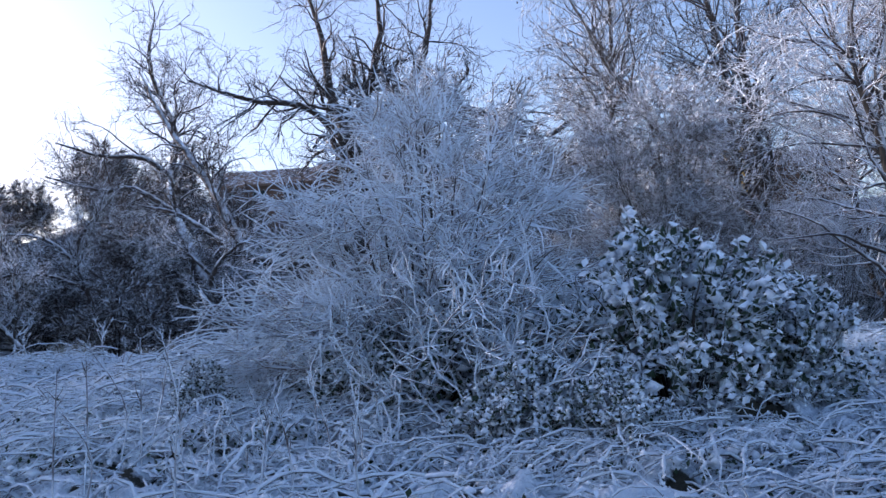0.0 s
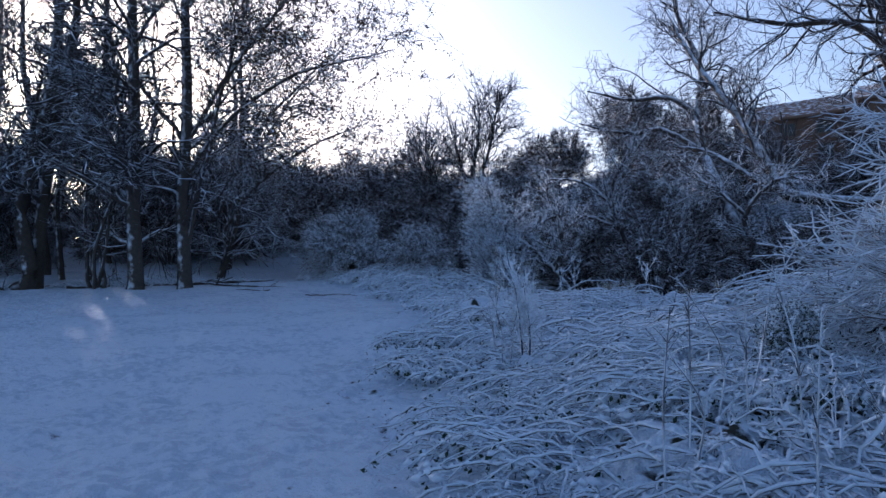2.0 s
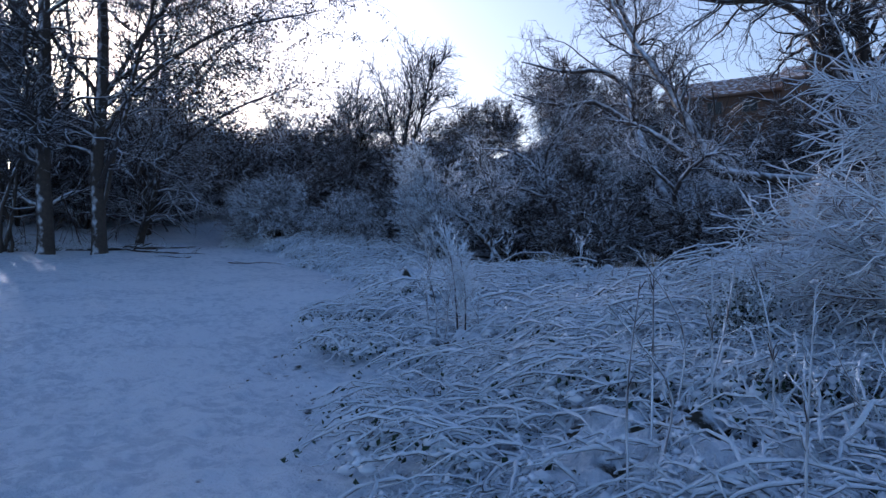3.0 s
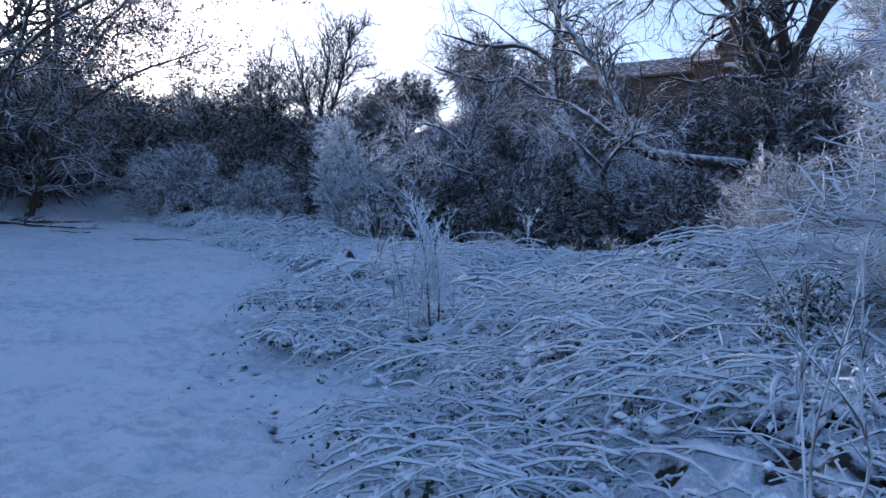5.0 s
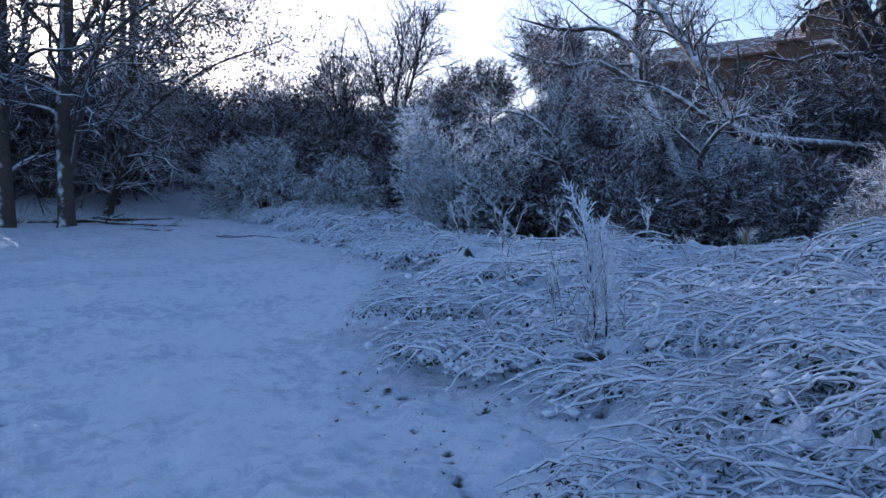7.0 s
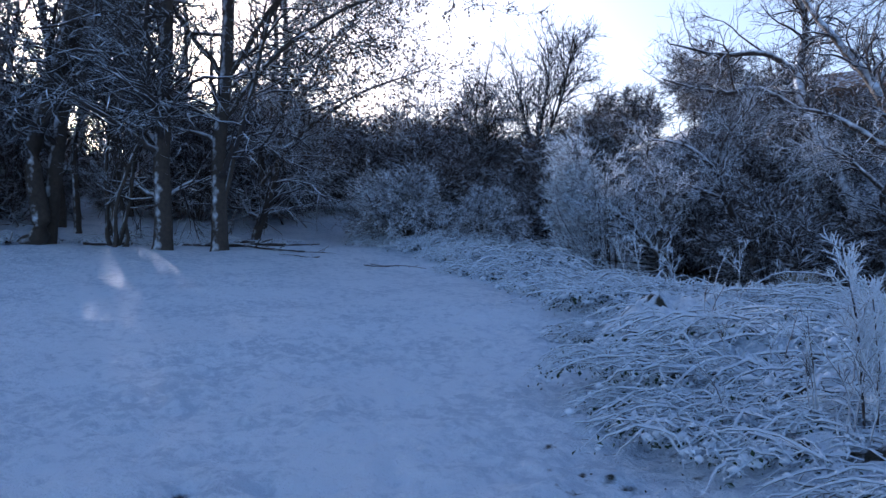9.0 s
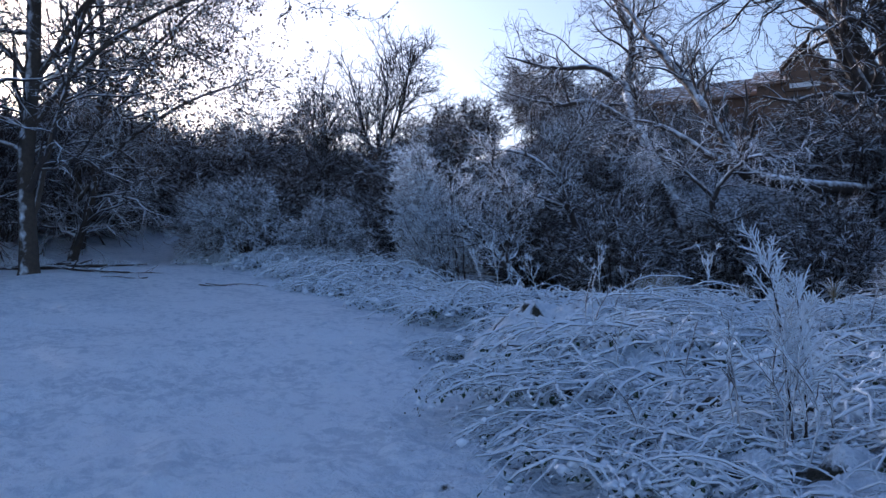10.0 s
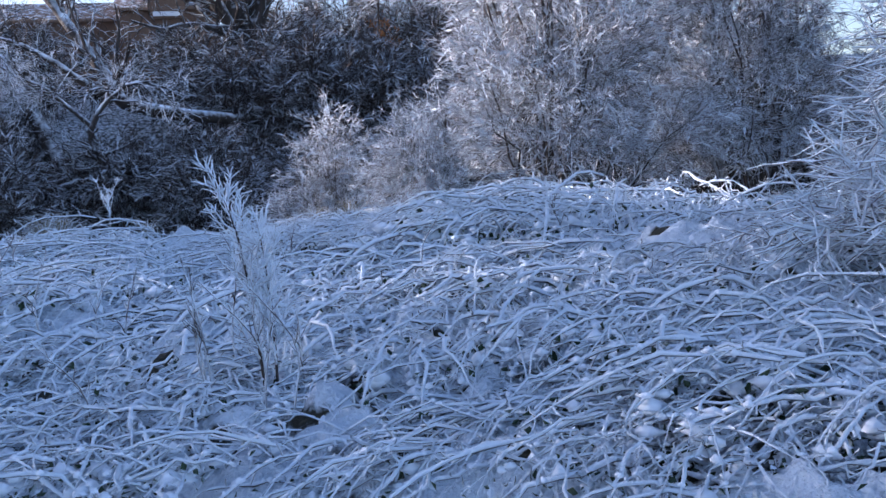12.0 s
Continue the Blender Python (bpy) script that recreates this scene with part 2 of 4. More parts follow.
def path_tube(points, radii, K=None):
    """One polyline, smoothed, as a set of one."""
    p, r = np.array(points, float), np.array(radii, float)
    K = K or 4 * len(p)
    t = np.linspace(0, len(p) - 1, K)
    k = np.minimum(t.astype(int), len(p) - 2)
    w = t - k
    m = np.gradient(p, axis=0)
    w1 = w[:, None]
    h = ((2 * w1**3 - 3 * w1**2 + 1) * p[k] + (w1**3 - 2 * w1**2 + w1) * m[k] + (-2 * w1**3 + 3 * w1**2) * p[k + 1] + (w1**3 - w1**2) * m[k + 1])
    return h[None], np.interp(t, np.arange(len(r)), r)[None]


def leaves(rng, where, size, droop=0.0):
    """Small bent leaves, two faces each, at the places given."""
    n = len(where)
    d = unit(rng.normal(size=(n, 3)) + np.array([0, 0, -droop]))
    s = unit(np.cross(d, rng.normal(size=(n, 3))))
    u = np.cross(s, d)
    z = (size * rng.uniform(0.6, 1.3, n))[:, None]
    v = np.stack([where, where + d * z * 0.5 + s * z * 0.32 + u * z * 0.1, where + d * z, where + d * z * 0.5 - s * z * 0.32 + u * z * 0.1], 1).reshape(-1, 3)
    b = np.arange(n)[:, None] * 4
    return v, [b + np.array([[0, 1, 2]]), b + np.array([[0, 2, 3]])]


OCT = np.array([(1, 0, 0), (-1, 0, 0), (0, 1, 0), (0, -1, 0), (0, 0, 1), (0, 0, -1)], float)
OCT_F = np.array([(0, 2, 4), (2, 1, 4), (1, 3, 4), (3, 0, 4), (2, 0, 5), (1, 2, 5), (3, 1, 5), (0, 3, 5)])


def lumps(rng, where, size):
    """Rounded dabs of snow."""
    n = len(where)
    s = (size * rng.uniform(0.5, 1.5, n))[:, None, None] * np.array([1.1, 1.1, 0.7]) * rng.uniform(0.6, 1.4, (n, 6, 1))
    v = where[:, None] + OCT[None] * s
    return v.reshape(-1, 3), [(np.arange(n)[:, None, None] * 6 + OCT_F[None]).reshape(-1, 3)]


def fine(rng, P, R, n, length, angle, width, up=0.0, push=0.0):
    """n slender end twigs, two narrow faces each, on the polylines P."""
    i, t = rng.integers(0, len(P), n), rng.uniform(0.05, 1.0, n)
    o, d, _ = at(P, R, i, t)
    side = unit(np.cross(d, unit(rng.normal(size=(n, 3)))))
    a = np.radians(angle * rng.uniform(0.5, 1.4, n))[:, None]
    d = unit(d * np.cos(a) + side * np.sin(a) + push * unit(o * np.array([1, 1, 0])) + np.array([0, 0, up]))
    s = unit(np.cross(d, rng.normal(size=(n, 3))))
    u = np.cross(s, d)
    z = (length * rng.uniform(0.5, 1.4, n))[:, None]
    w = (width * rng.uniform(0.6, 1.3, n))[:, None]
    v = np.stack([o, o + d * z * 0.3 + s * w + u * z * 0.07, o + d * z, o + d * z * 0.3 - s * w + u * z * 0.07], 1).reshape(-1, 3)
    b = np.arange(n)[:, None] * 4
    return v, [b + np.array([[0, 1, 2]]), b + np.array([[0, 2, 3]])]


# ---- ground ----
def make_ground():
    far = np.array([45, 55, 70, 95, 140, 220, 400, 800, 1500, 2600], float)
    xs = np.concatenate([-far[::-1], np.arange(-40, -14, 0.6), np.arange(-14, 3, 0.06), np.arange(3, 40, 0.8), far])
    ys = np.concatenate([-far[::-1], np.arange(-40, 1.5, 1.2), np.arange(1.5, 17, 0.06), np.arange(17, 40, 0.6), far + np.array([-3, 0, 0, 0, 0, 0, 0, 0, 0, 0])])
    X, Y = np.meshgrid(xs, ys)
    Z = height(X, Y)
    inb = inside_bramble(X, Y)
    pits = step((-0.1 - lattice(X * 2.0, Y * 3.0, 4)) / 0.3) * 0.2 + step((-0.15 - lattice(X * 4.2, Y * 6.5, 6)) / 0.2) * 0.55
    Z = Z - 0.12 * pits * step((inb - 0.1) / 1.2) * (Y < 17)
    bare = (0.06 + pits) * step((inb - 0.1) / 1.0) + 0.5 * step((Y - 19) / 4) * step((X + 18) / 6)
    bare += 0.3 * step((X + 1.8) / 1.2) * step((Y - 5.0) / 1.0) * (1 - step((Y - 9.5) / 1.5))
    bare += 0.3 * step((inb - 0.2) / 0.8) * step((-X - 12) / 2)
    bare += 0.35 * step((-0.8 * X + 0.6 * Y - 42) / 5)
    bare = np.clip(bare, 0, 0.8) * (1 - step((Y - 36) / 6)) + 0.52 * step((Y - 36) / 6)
    rng = np.random.default_rng(5)
    marks = [(x, y, 0.075, 0.07) for x, y in FOOT]
    for _ in range(150):
        x = rng.uniform(-12, -2.5)
        y = np.interp(x, EDGE[:, 0], EDGE[:, 1]) - abs(rng.normal(0, 0.8))
        marks.append((x, y, rng.uniform(0.02, 0.05), 0.02))
    for _ in range(420):
        x = rng.uniform(-10.5, -1.5)
        y = np.interp(x, EDGE[:, 0], EDGE[:, 1]) + rng.normal(0.2, 0.75)
        marks.append((x, y, rng.uniform(0.03, 0.065), 0.035))
    for x, y, r, deep in marks:
        near = (np.abs(X - x) < 0.5) & (np.abs(Y - y) < 0.5)
        d2 = (X[near] - x) ** 2 + ((Y[near] - y) * 0.8) ** 2
        g = np.exp(-d2 / (r * r * 1.4))
        Z[near] -= deep * g
        bare[near] = np.maximum(bare[near], 0.62 * g)
    nx, ny = len(xs), len(ys)
    idx = np.arange(nx * ny).reshape(ny, nx)
    q = np.stack([idx[:-1, :-1], idx[:-1, 1:], idx[1:, 1:], idx[1:, :-1]], -1).reshape(-1, 4)
    me = mesh_from("ground", np.stack([X, Y, Z], -1).reshape(-1, 3), [q])
    me.materials.append(GROUND)
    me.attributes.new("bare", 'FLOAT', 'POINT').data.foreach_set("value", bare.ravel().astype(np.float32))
    return tagged(new("ground", me), "snow-covered grass rising gently to the wood", "ground", kind="structure")


make_ground()


# ---- kinds of plants ----
def spread_out(ob, spots, sink=0.05):
    """Puts a built thing and its copies at (x, y, scale, turn) on the ground."""
    made = []
    for k, (x, y, s, turn) in enumerate(spots):
        m = pose(x, y, gz(x, y) - sink, 0, 0, turn) @ Matrix.Diagonal((s, s, s, 1))
        if k:
            made.append(copy_thing(ob, m))
    x, y, s, turn = spots[0]
    ob.matrix_basis = pose(x, y, gz(x, y) - sink, 0, 0, turn) @ Matrix.Diagonal((s, s, s, 1))
    return [ob] + made


def shrub(name, seed, h, r, mat, label, category="shrub", n=(40, 220, 1200), wig=0.2, thick=0.03, least=0.006, group="", lean=(0, 0), droop=0.0, arch=0.75,
          stem_mat=None, leaf=None, leaf_n=0, leaf_size=0.05, cone=0.6, K=3, lens=(0.3, 0.15), foot_r=0.2, low=0.08, low_more=0.9, angle=55, push=0.0, spray=None, spray_mat=None, snow_n=0):
    """Stems from the foot to points spread through a dome (cone under 0.5 is blunt, over 1 is pointed), with branches and twigs on them."""
    rng = np.random.default_rng(seed)
    ob = empty(name, (0, 0, 0), label, category, group)
    a = rng.uniform(0, 2 * np.pi, n[0])
    v = low + (1 - low) * rng.uniform(0, 1, n[0]) ** low_more
    q = r * np.maximum(1 - v, 0.02) ** cone * rng.uniform(0.25, 1, n[0]) ** 0.5 * 0.92
    T = np.stack([np.cos(a) * q + lean[0] * h * v, np.sin(a) * q + lean[1] * h * v, h * v * 0.95], -1)
    F = T * np.array([foot_r, foot_r, 0]) + np.array([0, 0, -0.05])
    C = F * np.array([0.4, 0.4, 0]) + T * np.array([0.6, 0.6, 0]) + np.stack([np.zeros(n[0]), np.zeros(n[0]), T[:, 2] * arch + droop * h], -1)
    t = np.linspace(0, 1, 7)[None, :, None]
    P = F[:, None] * (1 - t) ** 2 + C[:, None] * 2 * t * (1 - t) + T[:, None] * t ** 2
    P[:, 1:] += rng.normal(0, wig * 0.09 * h / 3, P[:, 1:].shape)
    R = thick * (0.5 + 0.5 * v)[:, None] * np.linspace(1, 0.25, 7)[None]
    P1, R1 = sprout(rng, P, R, n[1], 0.2, 1.0, h * lens[0], angle, 4, wig, 0.04 - droop * 0.3, 0.6, 0.45, least * 1.4, 0.35, push)
    P2, R2 = sprout(rng, P1, R1, n[2], 0.1, 1.0, h * lens[1], 48, K, wig * 1.2, 0.02 - droop * 0.3, 0.65, 0.55, least, 0.3, push * 0.7)
    under("stem_mass", mesh_from("stem_mass", *tubes([(P, R)], 4)), stem_mat or LIMB, ob, "dark snow-topped stems", "stuff")
    under("twig_mass", mesh_from("twig_mass", *tubes([(P1, R1), (P2, R2)], 3)), mat, ob, kind="stuff")
    if leaf:
        i = rng.integers(0, len(P2), leaf_n)
        w, _, _ = at(P2, R2, i, rng.uniform(0.1, 1, leaf_n))
        under("foliage", mesh_from("foliage", *leaves(rng, w, leaf_size), smooth=False), leaf, ob, kind="stuff")
    if spray:
        under("spray", mesh_from("spray", *fine(rng, P2, R2, spray[0], spray[1], 50, spray[2], 0.05 - droop * 0.4, push * 0.6), smooth=False), spray_mat or mat, ob, "fine end twigs", "stuff")
    if snow_n:
        w, _, _ = at(P2, R2, rng.integers(0, len(P2), snow_n), rng.uniform(0.2, 1, snow_n))
        under("snow", mesh_from("snow", *lumps(rng, w + np.array([0, 0, 0.015]), 0.045)), SNOW, ob, "pads of snow on the leaves", "stuff")
    return ob


def tree(name, seed, trunks, label, limb_n=40, limb_len=4.0, twig_n=(250, 1400), angle=50, t0=0.35, up=0.05, wig=0.2, mat=None, limb_mat=None, trunk_mat=None, group="", least=0.008,
         leaf=None, leaf_n=0, leaf_size=0.1, leaf_box=None, place=(0, 0, 0), twig_len=(0.5, 0.22), limb_ratio=0.45, category="tree", spray=None):
    """trunks: a list of (points, radii), the first the main stem; the rest are boughs. Coordinates from the tree's foot."""
    rng = np.random.default_rng(seed)
    ob = empty(name, place, label, category, group)
    sets = []
    for k, (p, r) in enumerate(trunks):
        P, R = path_tube(p, r)
        P = P + (0.008 if k == 0 and len(p) == 7 else 0.03) * rng.normal(size=P.shape) * np.array([1, 1, 0.3])
        sets.append((P, R))
        under("trunk" if k == 0 else "bough", mesh_from("trunk" if k == 0 else "bough", *tubes([(P, R)], 9)), trunk_mat or BARK_PATCHED, ob)
    K = max(P.shape[1] for P, _ in sets)
    f = np.linspace(0, 1, K)
    AP = np.concatenate([np.stack([np.interp(f, np.linspace(0, 1, P.shape[1]), P[0, :, c]) for c in range(3)], -1)[None] for P, _ in sets])
    AR = np.concatenate([np.interp(f, np.linspace(0, 1, R.shape[1]), R[0])[None] for _, R in sets])
    P1, R1 = sprout(rng, AP, AR, limb_n, t0, 1.0, limb_len, angle, 8, wig, up, limb_ratio, 0.25, least * 2.5, 0.5)
    P2, R2 = sprout(rng, np.concatenate([P1]), R1, twig_n[0], 0.1, 1.0, limb_len * twig_len[0], 48, 6, wig * 1.1, up * 0.6, 0.55, 0.35, least * 1.5, 0.4)
    P3, R3 = sprout(rng, P2, R2, twig_n[1], 0.1, 1.0, limb_len * twig_len[1], 45, 5, wig * 1.2, 0.0, 0.55, 0.5, least, 0.3)
    under("limb_mass", mesh_from("limb_mass", *tubes([(P1, R1)], 5)), limb_mat or LIMB, ob, kind="stuff")
    if spray:
        under("spray", mesh_from("spray", *fine(rng, P3, R3, spray[0], spray[1], 45, spray[2]), smooth=False), mat or TWIG_MID, ob, "fine end twigs", "stuff")
    under("crown", mesh_from("crown", *tubes([(P2, R2), (P3, R3)], 3)), mat or TWIG_MID, ob, kind="stuff")
    if leaf:
        i = rng.integers(0, len(P3), leaf_n * (4 if leaf_box else 1))
        w, _, _ = at(P3, R3, i, rng.uniform(0.2, 1, len(i)))
        w = w + rng.normal(0, 0.06, w.shape)
        if leaf_box:
            lo, hi = np.array(leaf_box[0]), np.array(leaf_box[1])
            w = w[((w > lo) & (w < hi)).all(1)][:leaf_n]
        if len(w):
            under("foliage", mesh_from("foliage", *leaves(rng, w, leaf_size, 0.4), smooth=False), leaf, ob, kind="stuff")
    return ob


def bramble(seed, r, count, label, group="brambles beside the lawn"):
    """A mat of arching canes thick with snow, swept one way, with dark leaves and gaps beneath."""
    rng = np.random.default_rng(seed)
    ob = empty("bramble_clump", (0, 0, 0), label, "bramble", group)
    K = 8
    a = rng.uniform(0, 2 * np.pi, count)
    q = r * np.sqrt(rng.uniform(0, 1, count))
    o = np.stack([np.cos(a) * q, np.sin(a) * q], -1)
    az = rng.normal(np.pi, 0.32, count) + np.where(rng.random(count) < 0.2, rng.uniform(-1.6, 1.6, count), 0)
    L = rng.uniform(0.25, 0.7, count) + 0.4 * (rng.random(count) < 0.25)
    level = rng.uniform(0, 1, count) ** 1.2
    s = np.linspace(0, 1, K)[None]
    ang = az[:, None] + rng.normal(0, 0.5, count)[:, None] * s + 0.09 * np.cumsum(rng.normal(0, 0.7, (count, K)), 1)
    step_len = (L / (K - 1))[:, None]
    x = o[:, :1] + np.cumsum(np.cos(ang) * step_len, 1) + 0.4 * L[:, None]
    y = o[:, 1:2] + np.cumsum(np.sin(ang) * step_len, 1)
    peak = rng.uniform(0.2, 0.55, count)[:, None]
    rise = (rng.uniform(0.05, 0.22, count) * np.clip(L, 0.4, 1.0))[:, None]
    z = 0.08 + 0.2 * level[:, None] * (1 - 0.6 * (q / r)[:, None] ** 2) + rise * np.clip(1 - ((s - peak) / np.maximum(peak, 1 - peak)) ** 2 * 1.7, -0.9, 1)
    P = np.stack([x, y, np.maximum(z, -0.02)], -1) + rng.normal(0, 0.011, (count, K, 3))
    R = rng.uniform(0.004, 0.0105, count)[:, None] * np.array([0.8, 1.1, 1.1, 1.1, 1.0, 0.95, 0.8, 0.4])[None] * rng.uniform(0.55, 1.7, (count, K))
    P1, R1 = sprout(rng, P, R, count * 5, 0.02, 1.0, 0.075, 58, 3, 0.3, 0.06, 0.75, 0.8, 0.0055, 0.2)
    under("stem_mass", mesh_from("stem_mass", *tubes([(P, R)], 4)), STEM_SNOW, ob, "canes thick with snow", "stuff")
    under("shoot_mass", mesh_from("shoot_mass", *tubes([(P1, R1)], 3)), STEM_SNOW, ob, kind="stuff")
    w, _, _ = at(P, R, rng.integers(0, count, count * 5), rng.uniform(0, 1, count * 5))
    w[:, 2] *= rng.uniform(0.1, 0.9, len(w))
    under("foliage", mesh_from("foliage", *leaves(rng, w, 0.05, 0.2), smooth=False), LEAF_GREEN, ob, "snow-dusted dark green leaves", "stuff")
    w, _, _ = at(P, R, rng.integers(0, count, count * 3), rng.uniform(0.02, 0.98, count * 3))
    big = np.where(rng.random(len(w)) < 0.3, 0.042, 0.018)
    w[:, 2] = w[:, 2] * np.where(big > 0.03, 0.6, 1.0) + 0.004
    under("snow", mesh_from("snow", *lumps(rng, w, big)), SNOW, ob, "dabs of snow on the stems", "stuff")
    return ob


# ---- bramble patch ----
def bramble_patch():
    rng = np.random.default_rng(11)
    kinds = [bramble(20 + k, 0.95, 170, "arching bramble stems bent under fresh snow") for k in range(5)]
    spots = []
    y = 3.0
    while y < 20.5:
        x = -11.5
        while x < 7.5:
            px, py = x + rng.uniform(-0.35, 0.35), y + rng.uniform(-0.35, 0.35)
            inb = float(inside_bramble(np.array([px]), np.array([py]))[0])
            if inb > 0.5 and not (px > 3 and py > 9 and rng.random() < 0.5) and py < 19.5 + 0.15 * (px + 4):
                spots.append((px, py, min(rng.uniform(0.8, 1.25) * (1.0 if py < 11 else 1.25), 0.55 + 0.55 * inb), rng.normal(10, 34)))
            x += 1.2 if y < 11 else 1.7
        y += 1.1 if y < 11 else 1.65
    for k, ob in enumerate(kinds):
        spread_out(ob, spots[k::5], 0.15)


bramble_patch()

# low snowy bramble along the far edge of the lawn
strip = [bramble(40 + k, 0.9, 130, "low snow-covered bramble at the edge of the lawn", "low bramble along the wood") for k in range(2)]
rng0 = np.random.default_rng(3)
spots = []
for t in np.linspace(0, 1, 15):
    x = -27 + 15.5 * t
    y = float(np.interp(x, EDGE[:, 0], EDGE[:, 1])) + 1.0
    spots += [(x + rng0.normal(0, 0.3), y + rng0.normal(0.2, 0.3), rng0.uniform(1.15, 1.5), rng0.uniform(0, 360)),
              (x + rng0.normal(0.4, 0.4), y + 1.6 + rng0.normal(0.2, 0.3), rng0.uniform(1.4, 1.9), rng0.uniform(0, 360))]
spots += [(x + rng0.normal(0, 0.4), y + rng0.normal(0, 0.4), rng0.uniform(0.8, 1.2), rng0.uniform(0, 360)) for x, y in ((-29, 21.5), (-30.5, 19.8), (-31.5, 22.5), (-29.6, 23.6), (-32.8, 20.4), (-33.4, 18.4), (-31.4, 15.6), (-28.0, 24.4), (-34, 23), (-33, 25.5))]
for k, ob in enumerate(strip):
    spread_out(ob, spots[k::2])

# ---- large frosted bush and the evergreen beside it ----
b = shrub("frosted_bush", 1, 2.9, 2.5, TWIG_WHITE, "large spreading bush coated in white hoar frost", "bush", (90, 1000, 5200), 0.3, 0.016, 0.0078, droop=0.08, arch=0.7, angle=64, cone=0.62,
          lens=(0.25, 0.14), low=0.02, low_more=1.2, push=0.75, spray=(9000, 0.11, 0.006))
spread_out(b, [(-0.25, 9.3, 1.25, 0)])
b = shrub("evergreen_bush", 2, 1.5, 1.5, STEM_SNOW, "dark evergreen bush with snow lying on its leaves", "bush", (40, 360, 1800), 0.2, 0.02, 0.006, leaf=LEAF_SNOWY, leaf_n=8000, leaf_size=0.08, cone=0.5, push=0.4, snow_n=420)
spread_out(b, [(1.9, 7.7, 1.1, 0), (3.0, 8.1, 0.85, 80), (0.5, 7.0, 0.6, 150), (1.2, 6.6, 0.5, 300), (0.3, 8.7, 1.0, 200), (-0.8, 8.8, 0.7, 40), (-2.5, 8.4, 0.36, 100)])

# ---- tall frosted hawthorn and smaller bushes behind the brambles ----
b = shrub("hawthorn", 3, 7.2, 4.0, TWIG_MID, "tall dense hawthorn white with hoar frost", "bush", (36, 800, 5200), 0.4, 0.045, 0.008, cone=0.4, lens=(0.2, 0.085), low=0.1, foot_r=0.25, angle=80, push=0.65, spray=(34000, 0.22, 0.0058), spray_mat=TWIG_FROST)
spread_out(b, [(0.4, 19.7, 1.0, 0), (5.4, 20.6, 1.0, 120)])
b = shrub("frosted_bush", 4, 2.9, 2.3, TWIG_FROST, "rounded bush with fine frosted twigs", "bush", (30, 330, 1900), 0.34, 0.022, 0.0075, lens=(0.28, 0.13), angle=75, arch=0.5, push=0.6, spray=(9000, 0.2, 0.006), spray_mat=TWIG_FROST)
spread_out(b, [(-3.3, 23.0, 1.0, 0), (-2.6, 19.2, 0.7, 90)])
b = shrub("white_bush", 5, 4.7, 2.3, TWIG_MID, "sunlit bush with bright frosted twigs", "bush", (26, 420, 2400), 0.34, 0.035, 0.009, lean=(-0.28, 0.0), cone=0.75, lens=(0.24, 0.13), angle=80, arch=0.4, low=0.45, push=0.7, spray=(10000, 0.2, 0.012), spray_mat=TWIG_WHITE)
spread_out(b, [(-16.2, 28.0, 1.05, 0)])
b = shrub("frosted_dome_bush", 6, 2.3, 2.6, TWIG_MID, "domed bush of arching frosted stems", "bush", (70, 360, 2000), 0.2, 0.022, 0.009, droop=0.2, arch=1.0, cone=0.6, push=0.4, spray=(9000, 0.22, 0.008))
spread_out(b, [(-24.0, 27.4, 1.2, 0), (-20.6, 27.6, 0.9, 70), (-28.0, 30.6, 1.2, 140)])

# ---- dark thicket ----
kinds = [shrub("thicket_shrub", 30 + k, 4.0, 3.0, TWIG_DARK, "bare dark thicket shrub lightly dusted with snow", "shrub", (36, 220, 700), 0.44, 0.032, 0.011, "thicket behind the lawn", cone=0.35, arch=0.55, angle=75, lens=(0.32, 0.18), low=0.25, push=0.4, spray=(7500, 0.5, 0.0034), spray_mat=TWIG_SPRAY) for k in range(4)]
rng0 = np.random.default_rng(8)
spots = []
for x in np.arange(-40, 18, 3.1):
    for row, (yy, s) in enumerate(((31.3, 0.85), (34.6, 1.0), (38.6, 1.05), (44.0, 0.95))):
        y = yy + rng0.normal(0, 0.6) - 0.35 * max(0.0, x) + 0.12 * max(0.0, -x - 24) * (6 if row == 0 else 4)
        if row == 0 and -22.5 < x < -15:
            y += 1.5
        if row == 2 and -10.5 < x < -4.5:
            s = 0.42
        if row == 1 and -9 < x < -3:
            s = 0.6
        if row == 3 and x > 12:
            continue
        if row == 3 and -11 < x < -4:
            s = 0.4
        if row == 0 and x > 4:
            continue
        if x < -12 and row > 1:
            s = (0.95, 0.85)[row - 2]
        spots.append((x + rng0.normal(0, 0.5), y, s * rng0.uniform(0.6, 1.08), rng0.uniform(0, 360)))
spots += [(-3.7, 38.7, 1.2, 10), (-0.9, 38.3, 1.25, 130), (1.9, 37.6, 1.2, 250), (4.4, 36.6, 1.2, 310), (-0.5, 52.5, 1.25, 20), (2.6, 52.0, 1.35, 80), (5.6, 52.5, 1.3, 160), (8.8, 51.5, 1.35, 220), (12, 51, 1.3, 280), (15.5, 50, 1.3, 330), (-13.5, 52, 0.9, 40), (-17, 52, 1.1, 110), (-20.5, 51, 1.2, 170), (-5.6, 41.0, 1.05, 50), (-1.5, 41.0, 1.1, 90)]
for k, ob in enumerate(kinds):
    spread_out(ob, spots[k::4])


def bearing(x, y):
    """Degrees left of +y, seen from the lawn."""
    return math.degrees(math.atan2(-(x + 5), y - 4))


